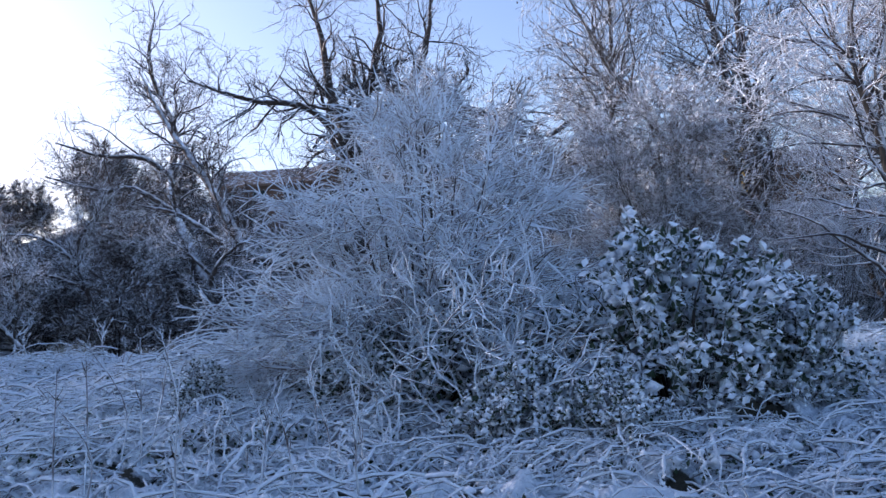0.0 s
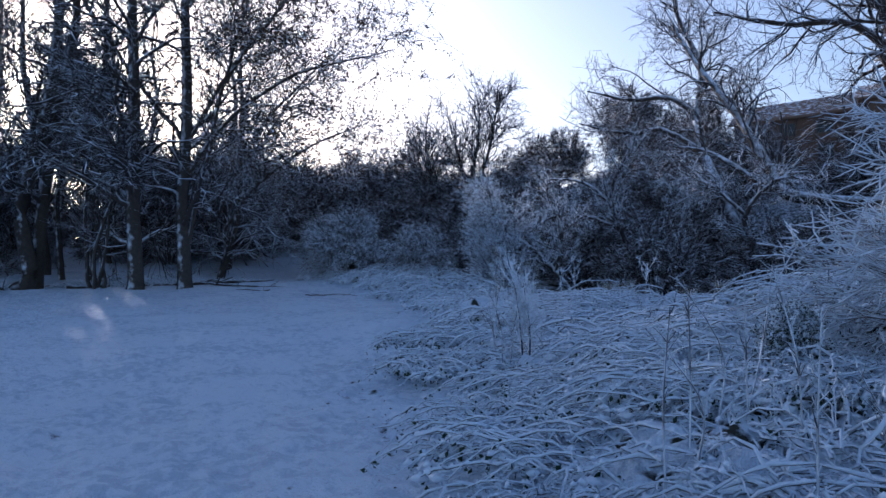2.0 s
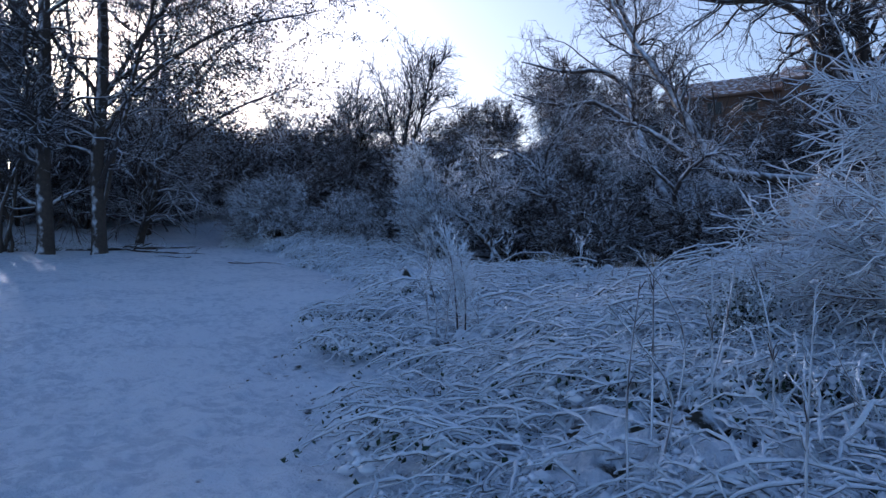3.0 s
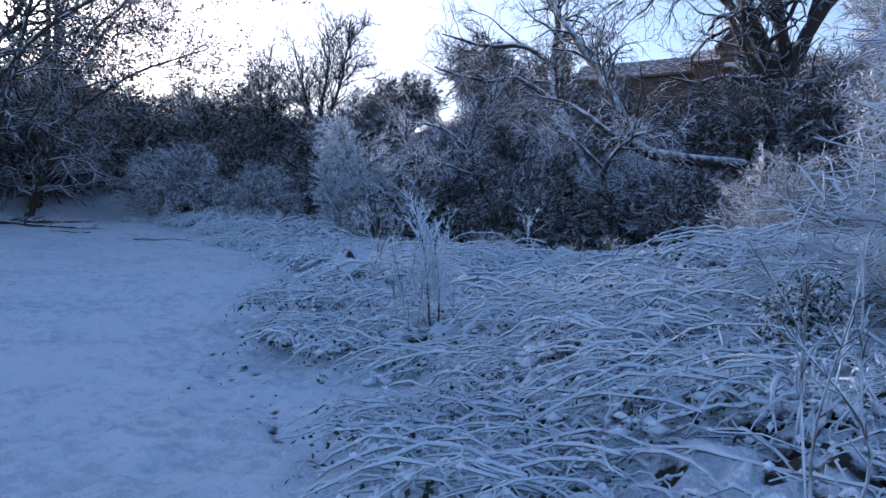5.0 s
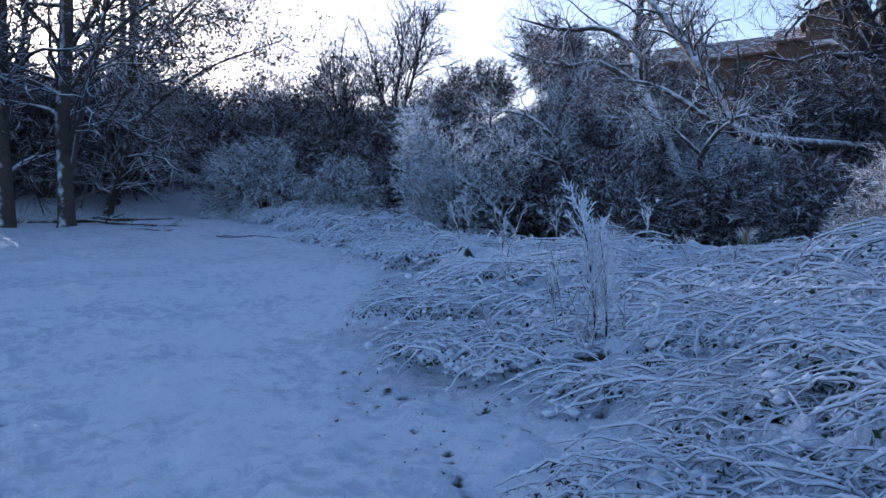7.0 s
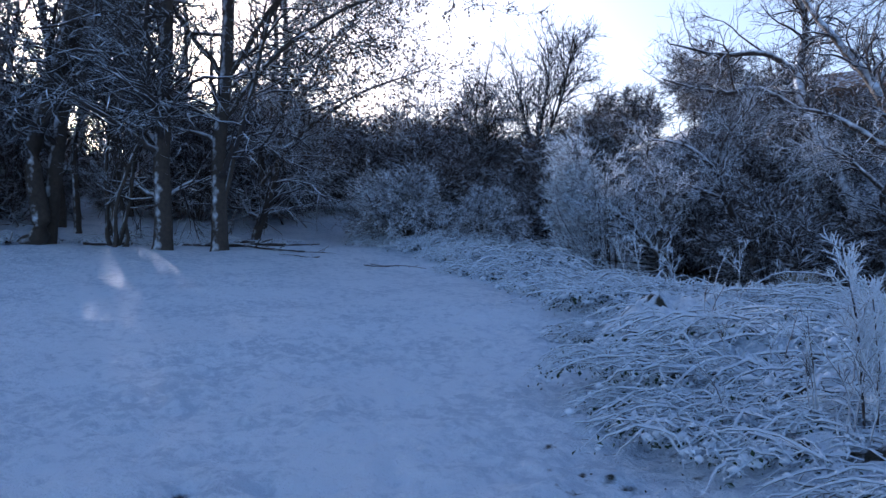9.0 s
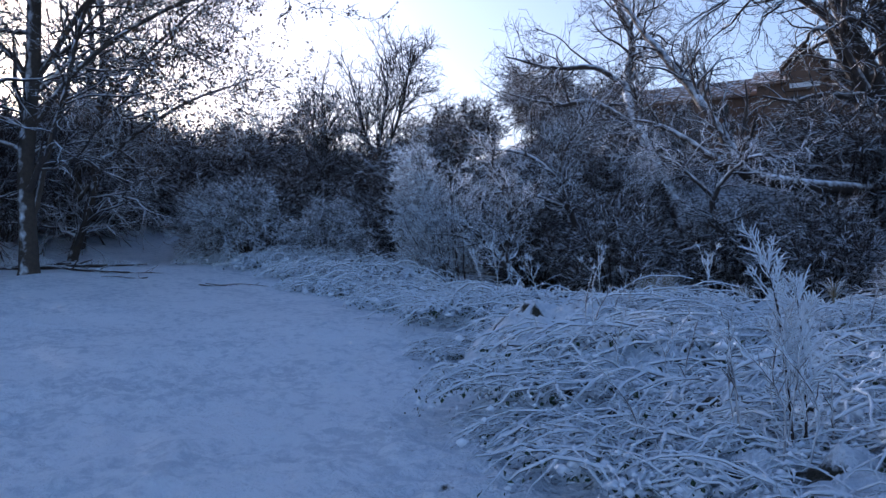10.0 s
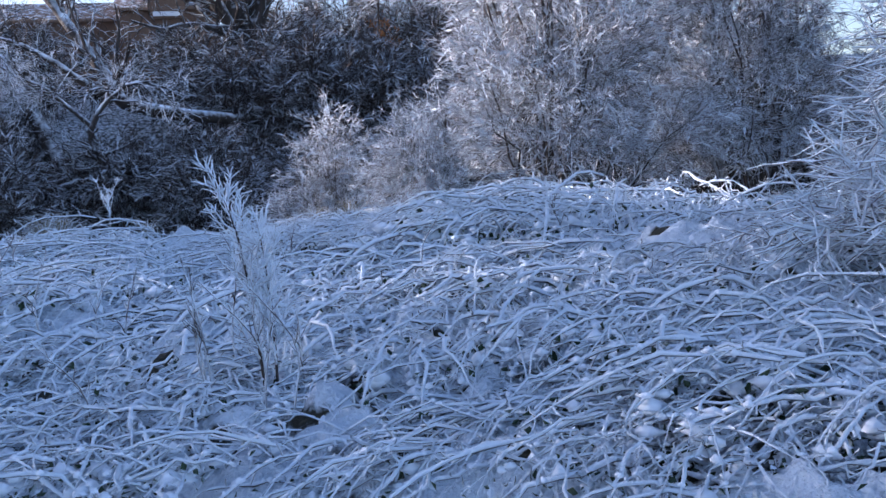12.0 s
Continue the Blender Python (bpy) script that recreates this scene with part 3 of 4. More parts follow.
# wood at the left and the scrub behind it
kinds = [shrub("wood_shrub", 50 + k, 6.0, 3.0, TWIG_DARK, "tall bare understorey shrub in the shaded wood", "shrub", (40, 190, 480), 0.42, 0.045, 0.018, "understorey of the wood", cone=0.35, arch=0.6, angle=70, lens=(0.34, 0.2), push=0.3, spray=(6000, 0.7, 0.0036), spray_mat=TWIG_SPRAY) for k in range(3)]
spots = []
for far, first in ((41, 46), (44, 33), (50, 36), (62, 33)):
    for b in np.arange(first, 92, 130.0 / far):
        d, e = far + rng0.normal(0, 1.2), radians(b + rng0.normal(0, 0.8))
        if far < 36 and b > 51:
            d += 3.0
        size = (0.95 if far < 60 else 0.95 if b < 50 else 1.35) if b < (58 if far < 43 else 55) or b > 62.5 else (0.4 if far < 45 else 0.5)
        spots.append((-5 - d * math.sin(e), 4 + d * math.cos(e), size * rng0.uniform(0.75, 1.2), rng0.uniform(0, 360)))
for k, ob in enumerate(kinds):
    spread_out(ob, spots[k::3])


# ---- trees of the wood ----
def straight(seed, h, r, lean=(0, 0), bow=0.3):
    g = np.random.default_rng(seed)
    p = [(lean[0] * t + (g.normal(0, bow * 0.4) if 0 < t < 1 else 0), lean[1] * t + (g.normal(0, bow * 0.4) if 0 < t < 1 else 0), h * t - 0.15) for t in (0, 0.04, 0.2, 0.4, 0.6, 0.8, 1)]
    return p, [r * 1.35, r * 1.05, r * 0.92, r * 0.82, r * 0.66, r * 0.42, r * 0.12]


def foot(x, y):
    return (x, y, gz(x, y))


tree("woodland_tree", 1, [straight(1, 17, 0.27, (0.1, 0.1), 0.1)], "tall bare tree with snow plastered up its trunk", 50, 5.0, (320, 1700), 62, 0.22, 0.02, group="edge of the wood", place=foot(-27.1, 19.2), mat=TWIG_DARK, spray=(3000, 0.5, 0.004))
tree("woodland_tree", 2, [straight(2, 17, 0.25, (0.3, 0.2), 0.1), ([(0.1, 0, 1.4), (0.6, 0.4, 4.0), (1.3, 0.9, 7.5), (2.4, 1.6, 11.5)], [0.09, 0.085, 0.07, 0.03]), ([(0, 0, 4.0), (1.5, 1.0, 6.2), (3.6, 2.5, 7.8), (6.4, 4.6, 8.6)], [0.085, 0.075, 0.055, 0.02]), ([(0, 0, 5.0), (1.6, 1.2, 8.2), (3.6, 2.8, 11.2), (6.0, 4.8, 13.2)], [0.09, 0.08, 0.06, 0.02]), ([(0, 0, 5.5), (-1.4, -1.0, 8.0), (-3.0, -2.0, 11.0), (-4.2, -2.8, 14.0)], [0.09, 0.08, 0.06, 0.02])],
     "bare tree with wide snow-laden boughs and a few brown leaves", 80, 5.0, (760, 3400), 55, 0.26, 0.0, mat=TWIG_DARK, spray=(4500, 0.45, 0.004), group="edge of the wood", place=foot(-26.1, 20.6), leaf=LEAF_BROWN, leaf_n=9000, leaf_size=0.11, leaf_box=((2.5, -2, 4.0), (14, 12, 16)))
for k, (dx, dy, lx, ly) in enumerate(((0, 0, 1.4, 0.9), (0.25, 0.1, -1.2, 0.4), (-0.2, 0.2, 0.3, -0.9), (0.1, -0.2, 2.0, 1.2), (-0.1, 0.0, -0.3, 0.6))):
    tree("coppice_stem", 20 + k, [straight(20 + k, 7.5, 0.075, (lx, ly))], "slender coppice stem in a clump", 16, 2.2, (60, 260), 50, 0.3, 0.06, group="coppice clump", mat=TWIG_DARK, limb_mat=BARK, place=foot(-28.7 + dx, 18.6 + dy), least=0.007)
tree("leaning_tree", 6, [straight(6, 17, 0.30, (1.8, 1.4), 0.4)], "leaning dark trunk against the low sun", 26, 4.2, (180, 900), 58, 0.32, 0.02, mat=TWIG_DARK, limb_mat=BARK, place=foot(-32.1, 17.6))
tree("leaning_tree", 7, [straight(7, 17, 0.26, (2.0, 1.6), 0.3)], "leaning dark trunk against the low sun", 26, 4.2, (180, 900), 58, 0.32, 0.02, mat=TWIG_DARK, limb_mat=BARK, place=foot(-32.4, 18.4))
kinds = [tree("wood_tree", 60 + k, [straight(60 + k, 16, 0.2, (0.8, 0.3))], "bare tree standing inside the wood", 40, 4.2, (200, 650), 48, 0.22, 0.06, group="trees in the wood", mat=TWIG_DARK, least=0.012, spray=(2600, 0.6, 0.004)) for k in range(3)]
spots = [(-44, 18.5, 1.0, 20), (-41, 30, 0.9, 80), (-47, 23, 1.0, 140), (-43, 15, 1.05, 200), (-35, 14, 1, 0), (-31, 12.0, 0.95, 100), (-38, 22, 1.05, 200), (-39, 26, 0.9, 300)]
while len(spots) < 24:
    s, c = rng0.uniform(38, 62), rng0.uniform(-30, 17)
    x, y = -0.8 * s + 0.6 * c, 0.6 * s + 0.8 * c
    if 49 < bearing(x, y) < 60 or bearing(x, y) > 63.5:
        spots.append((x, y, rng0.uniform(0.75, 1.1), rng0.uniform(0, 360)))
for k, ob in enumerate(kinds):
    spread_out(ob, spots[k::3])

tree("wood_tree", 66, [straight(66, 9.5, 0.14, (0.2, 0.2), 0.3)], "short bare tree with a dense crown inside the wood", 70, 3.4, (500, 2400), 70, 0.6, 0.0, group="trees in the wood", mat=TWIG_DARK, place=foot(-36.2, 21.8), least=0.012, spray=(5000, 0.45, 0.006))
tree("woodland_tree", 16, [straight(16, 13, 0.17, (1.5, 1.2), 0.6), ([(0, 0, 2.0), (1.5, 1.0, 4.2), (3.4, 2.6, 6.0), (5.6, 4.2, 7.0)], [0.1, 0.09, 0.06, 0.02]), ([(0, 0, 3.0), (0.8, 1.2, 6.2), (2.2, 3.0, 9.0), (3.6, 4.6, 11.0)], [0.11, 0.09, 0.06, 0.02])],
     "spreading tree still holding clumps of dark dead leaves", 80, 4.2, (700, 3000), 58, 0.15, -0.01, group="edge of the wood", place=foot(-31.0, 26.4), leaf=LEAF_BROWN, leaf_n=8000, leaf_size=0.11, leaf_box=((0.5, -2, 3.0), (14, 14, 16)))

tree("woodland_tree", 27, [straight(27, 14, 0.18, (1.0, 0.6), 0.5), ([(0, 0, 2.5), (1.2, 0.8, 5.0), (2.6, 2.0, 8.0), (4.4, 3.0, 10.0)], [0.1, 0.09, 0.06, 0.02])],
     "bare tree with layered drooping branches", 90, 4.6, (700, 2800), 62, 0.15, -0.02, group="edge of the wood", mat=TWIG_DARK, place=foot(-33.4, 28.6), leaf=LEAF_BROWN, leaf_n=700, leaf_size=0.1)

# ---- trees over the thicket ----
tree("fan_tree", 8, [straight(8, 8.5, 0.12, (0.3, 0)), ([(0, 0, 2.5), (-1.0, 0.2, 5), (-1.9, 0.4, 8)], [0.07, 0.05, 0.02]), ([(0, 0, 2.8), (0.9, 0, 5), (2.0, -0.2, 8)], [0.09, 0.07, 0.03])],
     "bare fan-shaped tree against the bright sky", 100, 2.8, (620, 2600), 42, 0.18, 0.09, mat=TWIG_DARK, place=foot(-23.8, 37.0), least=0.011)
tree("fan_tree", 9, [straight(9, 7.0, 0.13, (-0.2, 0)), ([(0, 0, 2.0), (-0.8, 0.2, 4), (-1.4, 0.4, 6.5)], [0.08, 0.06, 0.03])],
     "smaller bare fan-shaped tree against the bright sky", 80, 2.4, (480, 2000), 42, 0.18, 0.09, mat=TWIG_DARK, place=foot(-27.2, 38.0), least=0.011)
x, y, z = foot(-10.5, 38.0)
tree("twisted_tree", 10, [([(0, 0, -0.2), (-1.2, 0.8, 2.8), (-2.6, 2.6, 5.4), (-3.4, 4.6, 7.6), (-3.2, 5.0, 10), (-4.4, 5.0, 13.5), (-4.0, 5.0, 16.5)], [0.34, 0.27, 0.23, 0.2, 0.15, 0.1, 0.03]),
                          ([(-3.4, 4.6, 7.6), (-4.8, 4.4, 8.6), (-6.8, 4.2, 8.8), (-9.0, 4.0, 9.6)], [0.15, 0.13, 0.1, 0.04]),
                          ([(-2.6, 2.6, 5.4), (-4.4, 2.2, 6.6), (-6.0, 2.0, 6.6), (-8.4, 1.4, 7.4)], [0.14, 0.12, 0.09, 0.03])],
     "twisted frosted tree leaning over the thicket", 64, 4.8, (420, 1900), 55, 0.3, 0.02, wig=0.28, mat=TWIG_DARK, place=(x, y, z), least=0.011, trunk_mat=LIMB)
tree("crooked_tree", 17, [([(0, 0, -0.2), (-0.5, 0, 1.6), (-0.9, -0.2, 2.9), (-1.3, -0.3, 4.0), (-2.4, -0.4, 4.9), (-4.0, -0.5, 5.2)], [0.14, 0.12, 0.1, 0.09, 0.06, 0.02]), ([(-0.9, -0.2, 2.9), (-2.2, -0.4, 3.5), (-3.6, -0.5, 3.6), (-4.6, -0.5, 3.2)], [0.07, 0.06, 0.05, 0.02]),
                           ([(-1.3, -0.3, 4.0), (-0.8, -0.3, 5.2), (0.2, -0.3, 6.2)], [0.07, 0.05, 0.02])],
     "crooked slender tree with snow lining its branches", 50, 2.2, (260, 1100), 50, 0.3, 0.0, wig=0.3, place=foot(-12.6, 31.4), least=0.01, trunk_mat=LIMB)
tree("crooked_tree", 18, [([(0, 0, -0.2), (-0.9, 0.1, 1.2), (-2.2, 0, 2.4), (-3.6, 0, 3.2)], [0.12, 0.1, 0.08, 0.03]), ([(-0.9, 0.1, 1.2), (-0.6, 0.2, 2.6), (-1.2, 0.2, 4.2)], [0.08, 0.06, 0.02])],
     "crooked slender tree with snow lining its branches", 40, 2.2, (240, 1000), 50, 0.25, 0.0, wig=0.3, place=foot(-14.0, 28.2), least=0.01, trunk_mat=LIMB)
tree("crooked_tree", 19, [([(0, 0, -0.2), (0.4, 0, 1.8), (0.2, 0, 3.4), (1.4, 0, 4.6), (2.6, 0, 4.4)], [0.13, 0.11, 0.09, 0.06, 0.02]), ([(0.2, 0, 3.4), (-1.0, 0, 4.6), (-2.4, 0, 5.4)], [0.08, 0.06, 0.02])],
     "crooked slender tree with snow lining its branches", 46, 2.4, (260, 1100), 52, 0.25, -0.04, wig=0.3, place=foot(-9.2, 32.0), least=0.01, trunk_mat=LIMB)
x, y, z = foot(-3.8, 38.4)
tree("fallen_tree", 11, [([(0.3, 0.2, 4.1 - z), (-1.2, -1.0, 4.2 - z), (-3.2, -3.2, 4.35 - z), (-4.4, -3.6, 4.7 - z), (-4.9, -3.4, 5.6 - z), (-6.4, -2.4, 8.2 - z), (-8.4, -1.0, 11.0 - z), (-10, 0, 14 - z)], [0.2, 0.22, 0.24, 0.24, 0.2, 0.16, 0.11, 0.04]),
                         ([(-4.4, -3.6, 4.7 - z), (-5.6, -3.8, 5.4 - z), (-7.2, -3.6, 6.6 - z), (-9.0, -3.0, 7.2 - z)], [0.15, 0.13, 0.09, 0.04])],
     "snow-topped fallen trunk with boughs turned upwards", 44, 3.6, (240, 1400), 55, 0.45, 0.02, wig=0.25, mat=TWIG_DARK, place=(x, y, z), least=0.011, trunk_mat=LIMB)
x, y, z = foot(-3.4, 42.3)
tree("oak_tree", 12, [([(0, 0, -0.2), (0, 0, 1.0), (0, 0, 7.6 - z), (-0.6, 0, 9.6 - z), (-1.9, 0, 13 - z), (-2.4, 0.4, 17 - z), (-3.6, 0.5, 21 - z)], [0.72, 0.6, 0.5, 0.34, 0.24, 0.14, 0.03]),
                      ([(0, 0, 7.6 - z), (0.1, 0.4, 10 - z), (-0.2, 0.6, 13 - z), (0.7, 0.8, 17 - z), (0.3, 0.9, 21 - z)], [0.36, 0.3, 0.25, 0.15, 0.03]),
                      ([(0.1, 0, 7.6 - z), (1.3, -0.2, 10.4 - z), (3.2, -0.4, 12.2 - z), (6.1, -0.8, 11.6 - z), (8.4, -1, 10.2 - z), (11, -1, 11.6 - z), (13.5, -1, 13.6 - z)], [0.38, 0.3, 0.24, 0.2, 0.16, 0.12, 0.05]),
                      ([(1.3, -0.2, 10.4 - z), (1.9, 0, 13 - z), (3.2, 0, 16 - z), (3.6, 0, 20 - z)], [0.24, 0.2, 0.13, 0.03]),
                      ([(-0.1, 0, 7.8 - z), (-1.2, -0.3, 9.2 - z), (-2.2, -0.4, 11.2 - z), (-3.0, -0.4, 10.6 - z)], [0.25, 0.2, 0.14, 0.06]),
                      ([(-0.6, 0, 9.6 - z), (-3.0, -0.4, 12.6 - z), (-6.0, -0.8, 13.2 - z), (-9, -1, 14.4 - z)], [0.22, 0.18, 0.12, 0.05])],
     "large bare oak with snow along its heavy boughs", 130, 5.0, (900, 4200), 55, 0.3, 0.03, wig=0.28, mat=TWIG_DARK, place=(x, y, z), least=0.012, trunk_mat=BARK)

# ---- trees at the right ----
tree("slender_tree", 13, [straight(13, 14, 0.13, (-0.6, 0))], "slender dark bare tree above the hedge", 90, 4.4, (560, 2300), 55, 0.2, 0.04, mat=TWIG_DARK, place=foot(8.8, 24.7), least=0.009)
tree("slender_tree", 14, [straight(14, 15, 0.16, (-1.2, 0)), ([(0, 0, 0.6), (-2.0, 0, 4), (-4.6, 0, 8), (-6, 0, 11)], [0.12, 0.1, 0.07, 0.03])], "dark bare tree with a slanting second stem", 90, 4.4, (560, 2300), 55, 0.2, 0.04, mat=TWIG_DARK, place=foot(10.2, 25.3), least=0.009)
tree("slender_tree", 26, [straight(26, 13, 0.14, (0.5, 0.2))], "slender bare tree with a few brown leaves", 80, 4.0, (500, 2000), 50, 0.2, 0.05, place=foot(5.2, 26.0), least=0.009, leaf=LEAF_BROWN, leaf_n=900, leaf_size=0.1)
ft = tree("frosted_tree", 15, [straight(15, 8.5, 0.1, (0.4, 0.2), 0.5)], "small tree thick with frost and snow", 60, 3.2, (420, 2600), 60, 0.2, 0.0, mat=TWIG_FROST, limb_mat=LIMB, least=0.008)
spread_out(ft, [(8.0, 15.4, 1.05, 0), (10.4, 20.5, 1.1, 140)])
kinds = [shrub("hedge_shrub", 70 + k, 4.0, 2.6, TWIG_MID, "frosted hedge shrub on the bank", "shrub", (44, 300, 1500), 0.24, 0.035, 0.010, "hedge on the bank", cone=0.45) for k in range(2)]
spots = [(3.5, 27.5, 1, 0), (6.5, 26.5, 1.05, 60), (9.5, 23.0, 0.9, 120), (12.5, 22.0, 1.1, 180), (15, 19, 1.1, 240), (12, 18, 0.8, 30), (6, 24, 0.8, 300), (9, 19.5, 0.7, 10), (0.5, 27.5, 0.9, 50), (17, 15, 1.2, 80)]
for k, ob in enumerate(kinds):
    spread_out(ob, spots[k::2])


# ---- tall frosted weed in the bramble ----
def weed(x, y, h, seed):
    g = np.random.default_rng(seed)
    ob = empty("tall_weed", foot(x, y), "tall dead weed plumed with hoar frost", "weed")
    P, R = path_tube([(0.05, 0, 0), (0.02, 0.02, h * 0.35), (-0.02, 0, h * 0.7), (-0.12, 0, h)], [0.011, 0.01, 0.008, 0.004], 12)
    Q, S = path_tube([(0.12, 0.05, 0), (0.13, 0.05, h * 0.4), (0.1, 0.0, h * 0.74)], [0.01, 0.009, 0.004], 12)
    under("stalk", mesh_from("stalk", *tubes([(P, R)], 6)), TWIG_DARK, ob)
    under("stalk", mesh_from("stalk", *tubes([(Q, S)], 6)), TWIG_DARK, ob)
    A, AR = np.concatenate([P, Q]), np.concatenate([R, S])
    P1, R1 = sprout(g, A, AR, 100, 0.12, 1.0, 0.34, 40, 5, 0.14, 0.1, 0.7, 0.6, 0.0045, 0.5)
    P2, R2 = sprout(g, P1, R1, 800, 0.2, 1.0, 0.1, 40, 3, 0.15, 0.08, 0.8, 0.7, 0.0045, 0.3)
    under("plume", mesh_from("plume", *tubes([(P1, R1), (P2, R2)], 4)), TWIG_WHITE, ob, kind="stuff")
    return ob


weed(-6.1, 10.1, 1.38, 1)


def umbel(x, y, h, seed):
    """A dead umbel: one stalk, a few rays, each with a tuft."""
    g = np.random.default_rng(seed)
    ob = empty("dead_umbel", foot(x, y), "dead frosted umbel on a bent stalk", "weed", "dead umbels")
    P, R = path_tube([(0, 0, 0), (g.normal(0, 0.05), 0, h * 0.5), (g.normal(0, 0.15), g.normal(0, 0.1), h)], [0.012, 0.01, 0.007], 9)
    under("stalk", mesh_from("stalk", *tubes([(P, R)], 5)), GRASS_DRY, ob)
    P1, R1 = sprout(g, P, R, 7, 0.55, 1.0, 0.45, 45, 5, 0.1, 0.12, 0.7, 0.6, 0.006, 0.3)
    P2, R2 = sprout(g, P1, R1, 60, 0.85, 1.0, 0.12, 55, 3, 0.15, 0.15, 0.8, 0.6, 0.005, 0.1)
    under("seed_head", mesh_from("seed_head", *tubes([(P1, R1), (P2, R2)], 4)), TWIG_WHITE, ob, kind="stuff")


def stalk_plant(x, y, h, seed):
    g = np.random.default_rng(seed)
    ob = empty("dry_stalk", foot(x, y), "thin upright dry stalk edged with frost", "weed", "dry stalks in the brambles")
    P, R = path_tube([(0, 0, 0), (g.normal(0, 0.04), g.normal(0, 0.04), h * 0.5), (g.normal(0, 0.12), g.normal(0, 0.1), h)], [0.007, 0.006, 0.003], 8)
    P1, R1 = sprout(g, P, R, 12, 0.35, 1.0, 0.14, 35, 4, 0.15, 0.08, 0.8, 0.6, 0.004, 0.4)
    under("stalk", mesh_from("stalk", *tubes([(P, R)], 4)), TWIG_MID, ob)
    under("sprig_mass", mesh_from("sprig_mass", *tubes([(P1, R1)], 3)), TWIG_MID, ob, kind="stuff")


def grass_tuft(x, y, h, seed):
    g = np.random.default_rng(seed)
    ob = empty("grass_tuft", foot(x, y), "tuft of pale dry grass catching the light", "grass", "dry grass tufts")
    n, K = 70, 6
    a, t = g.uniform(0, 2 * np.pi, n), np.linspace(0, 1, K)[None]
    out = g.uniform(0.1, 0.5, n)[:, None] * h
    P = np.stack([np.cos(a)[:, None] * out * t ** 1.5, np.sin(a)[:, None] * out * t ** 1.5, h * g.uniform(0.5, 1.1, n)[:, None] * (t - 0.35 * t ** 3)], -1)
    R = np.full((n, K), 0.006) * np.linspace(1, 0.4, K)[None]
    under("blade_mass", mesh_from("blade_mass", *tubes([(P, R)], 3)), GRASS_DRY, ob, kind="stuff")


for k, (x, y, h) in enumerate(((-11.3, 18.5, 1.35), (-10.8, 18.9, 1.15), (-12.0, 19.3, 1.2), (-9.4, 18.6, 0.95), (-7.6, 18.2, 1.0))):
    umbel(x, y, h, 200 + k)
g0 = np.random.default_rng(31)
for k in range(16):
    stalk_plant(g0.uniform(-2.6, -0.4), g0.uniform(5.0, 6.8), g0.uniform(0.6, 1.05), 220 + k)
for k in range(9):
    stalk_plant(g0.normal(-6.1, 0.35), g0.normal(10.0, 0.3), g0.uniform(0.5, 0.95), 300 + k)
for k in range(14):
    stalk_plant(g0.uniform(-8.5, -2.5), g0.uniform(10.5, 14.5), g0.uniform(0.5, 0.85), 240 + k)
for k in range(16):
    grass_tuft(g0.uniform(-12.0, -3.0), g0.uniform(17.2, 20.0), g0.uniform(0.5, 0.85), 260 + k)
b = shrub("beech_sapling", 9, 3.6, 1.5, TWIG_DARK, "young beech holding bright orange leaves", "shrub", (20, 120, 500), leaf=LEAF_ORANGE, leaf_n=1500, leaf_size=0.12, low=0.4)
spread_out(b, [(4.2, 49.6, 1.0, 0)])


# ---- house on the bank ----
BRICK = two_tone("brown_brick", (0.1, 0.062, 0.042, 1), (0.19, 0.12, 0.08, 1), 6.0, 0.9, 0.02)
ROOF = snowy("brown_roof_tile_snow", (0.12, 0.075, 0.05, 1), (0.24, 0.16, 0.11, 1), 1.05, 0.2, 8.0)
WHITE_PAINT = two_tone("white_paint", (0.78, 0.78, 0.78, 1), (0.7, 0.7, 0.7, 1), 3.0, 0.6)
FRAME = two_tone("brown_window_frame", (0.09, 0.06, 0.04, 1), (0.14, 0.1, 0.07, 1), 3.0, 0.6)
GLASS = two_tone("dark_window_glass", (0.01, 0.012, 0.015, 1), (0.02, 0.022, 0.026, 1), 2.0, 0.08)
TIMBER = snowy("weathered_rail_snow", (0.05, 0.04, 0.032, 1), (0.12, 0.1, 0.08, 1), 0.4)
# Strong yellow puts the low sun's light on the gable into its wall colour.
YELLOW = two_tone("sunlit_yellow_wall", (0.75, 0.42, 0.08, 1), (0.85, 0.52, 0.14, 1), 2.0, 0.9)


def gable_roof(bm, x0, x1, y0, y1, z, top, along_x, t=0.18, lip=0.35):
    x0, x1, y0, y1 = x0 - lip, x1 + lip, y0 - lip, y1 + lip
    if along_x:
        ym = (y0 + y1) / 2
        ring = [(y0, z), (ym, top), (y1, z), (y1, z - t), (ym, top - t), (y0, z - t)]
        a = [bm.verts.new((x0, q, w)) for q, w in ring]
        b2 = [bm.verts.new((x1, q, w)) for q, w in ring]
    else:
        xm = (x0 + x1) / 2
        ring = [(x0, z), (xm, top), (x1, z), (x1, z - t), (xm, top - t), (x0, z - t)]
        a = [bm.verts.new((q, y0, w)) for q, w in ring]
        b2 = [bm.verts.new((q, y1, w)) for q, w in ring]
    for k in range(6):
        bm.faces.new((a[k], a[(k + 1) % 6], b2[(k + 1) % 6], b2[k]))
    for r in (a, b2):
        bm.faces.new((r[0], r[1], r[4], r[5]))
        bm.faces.new((r[1], r[2], r[3], r[4]))
    bmesh.ops.recalc_face_normals(bm, faces=bm.faces)


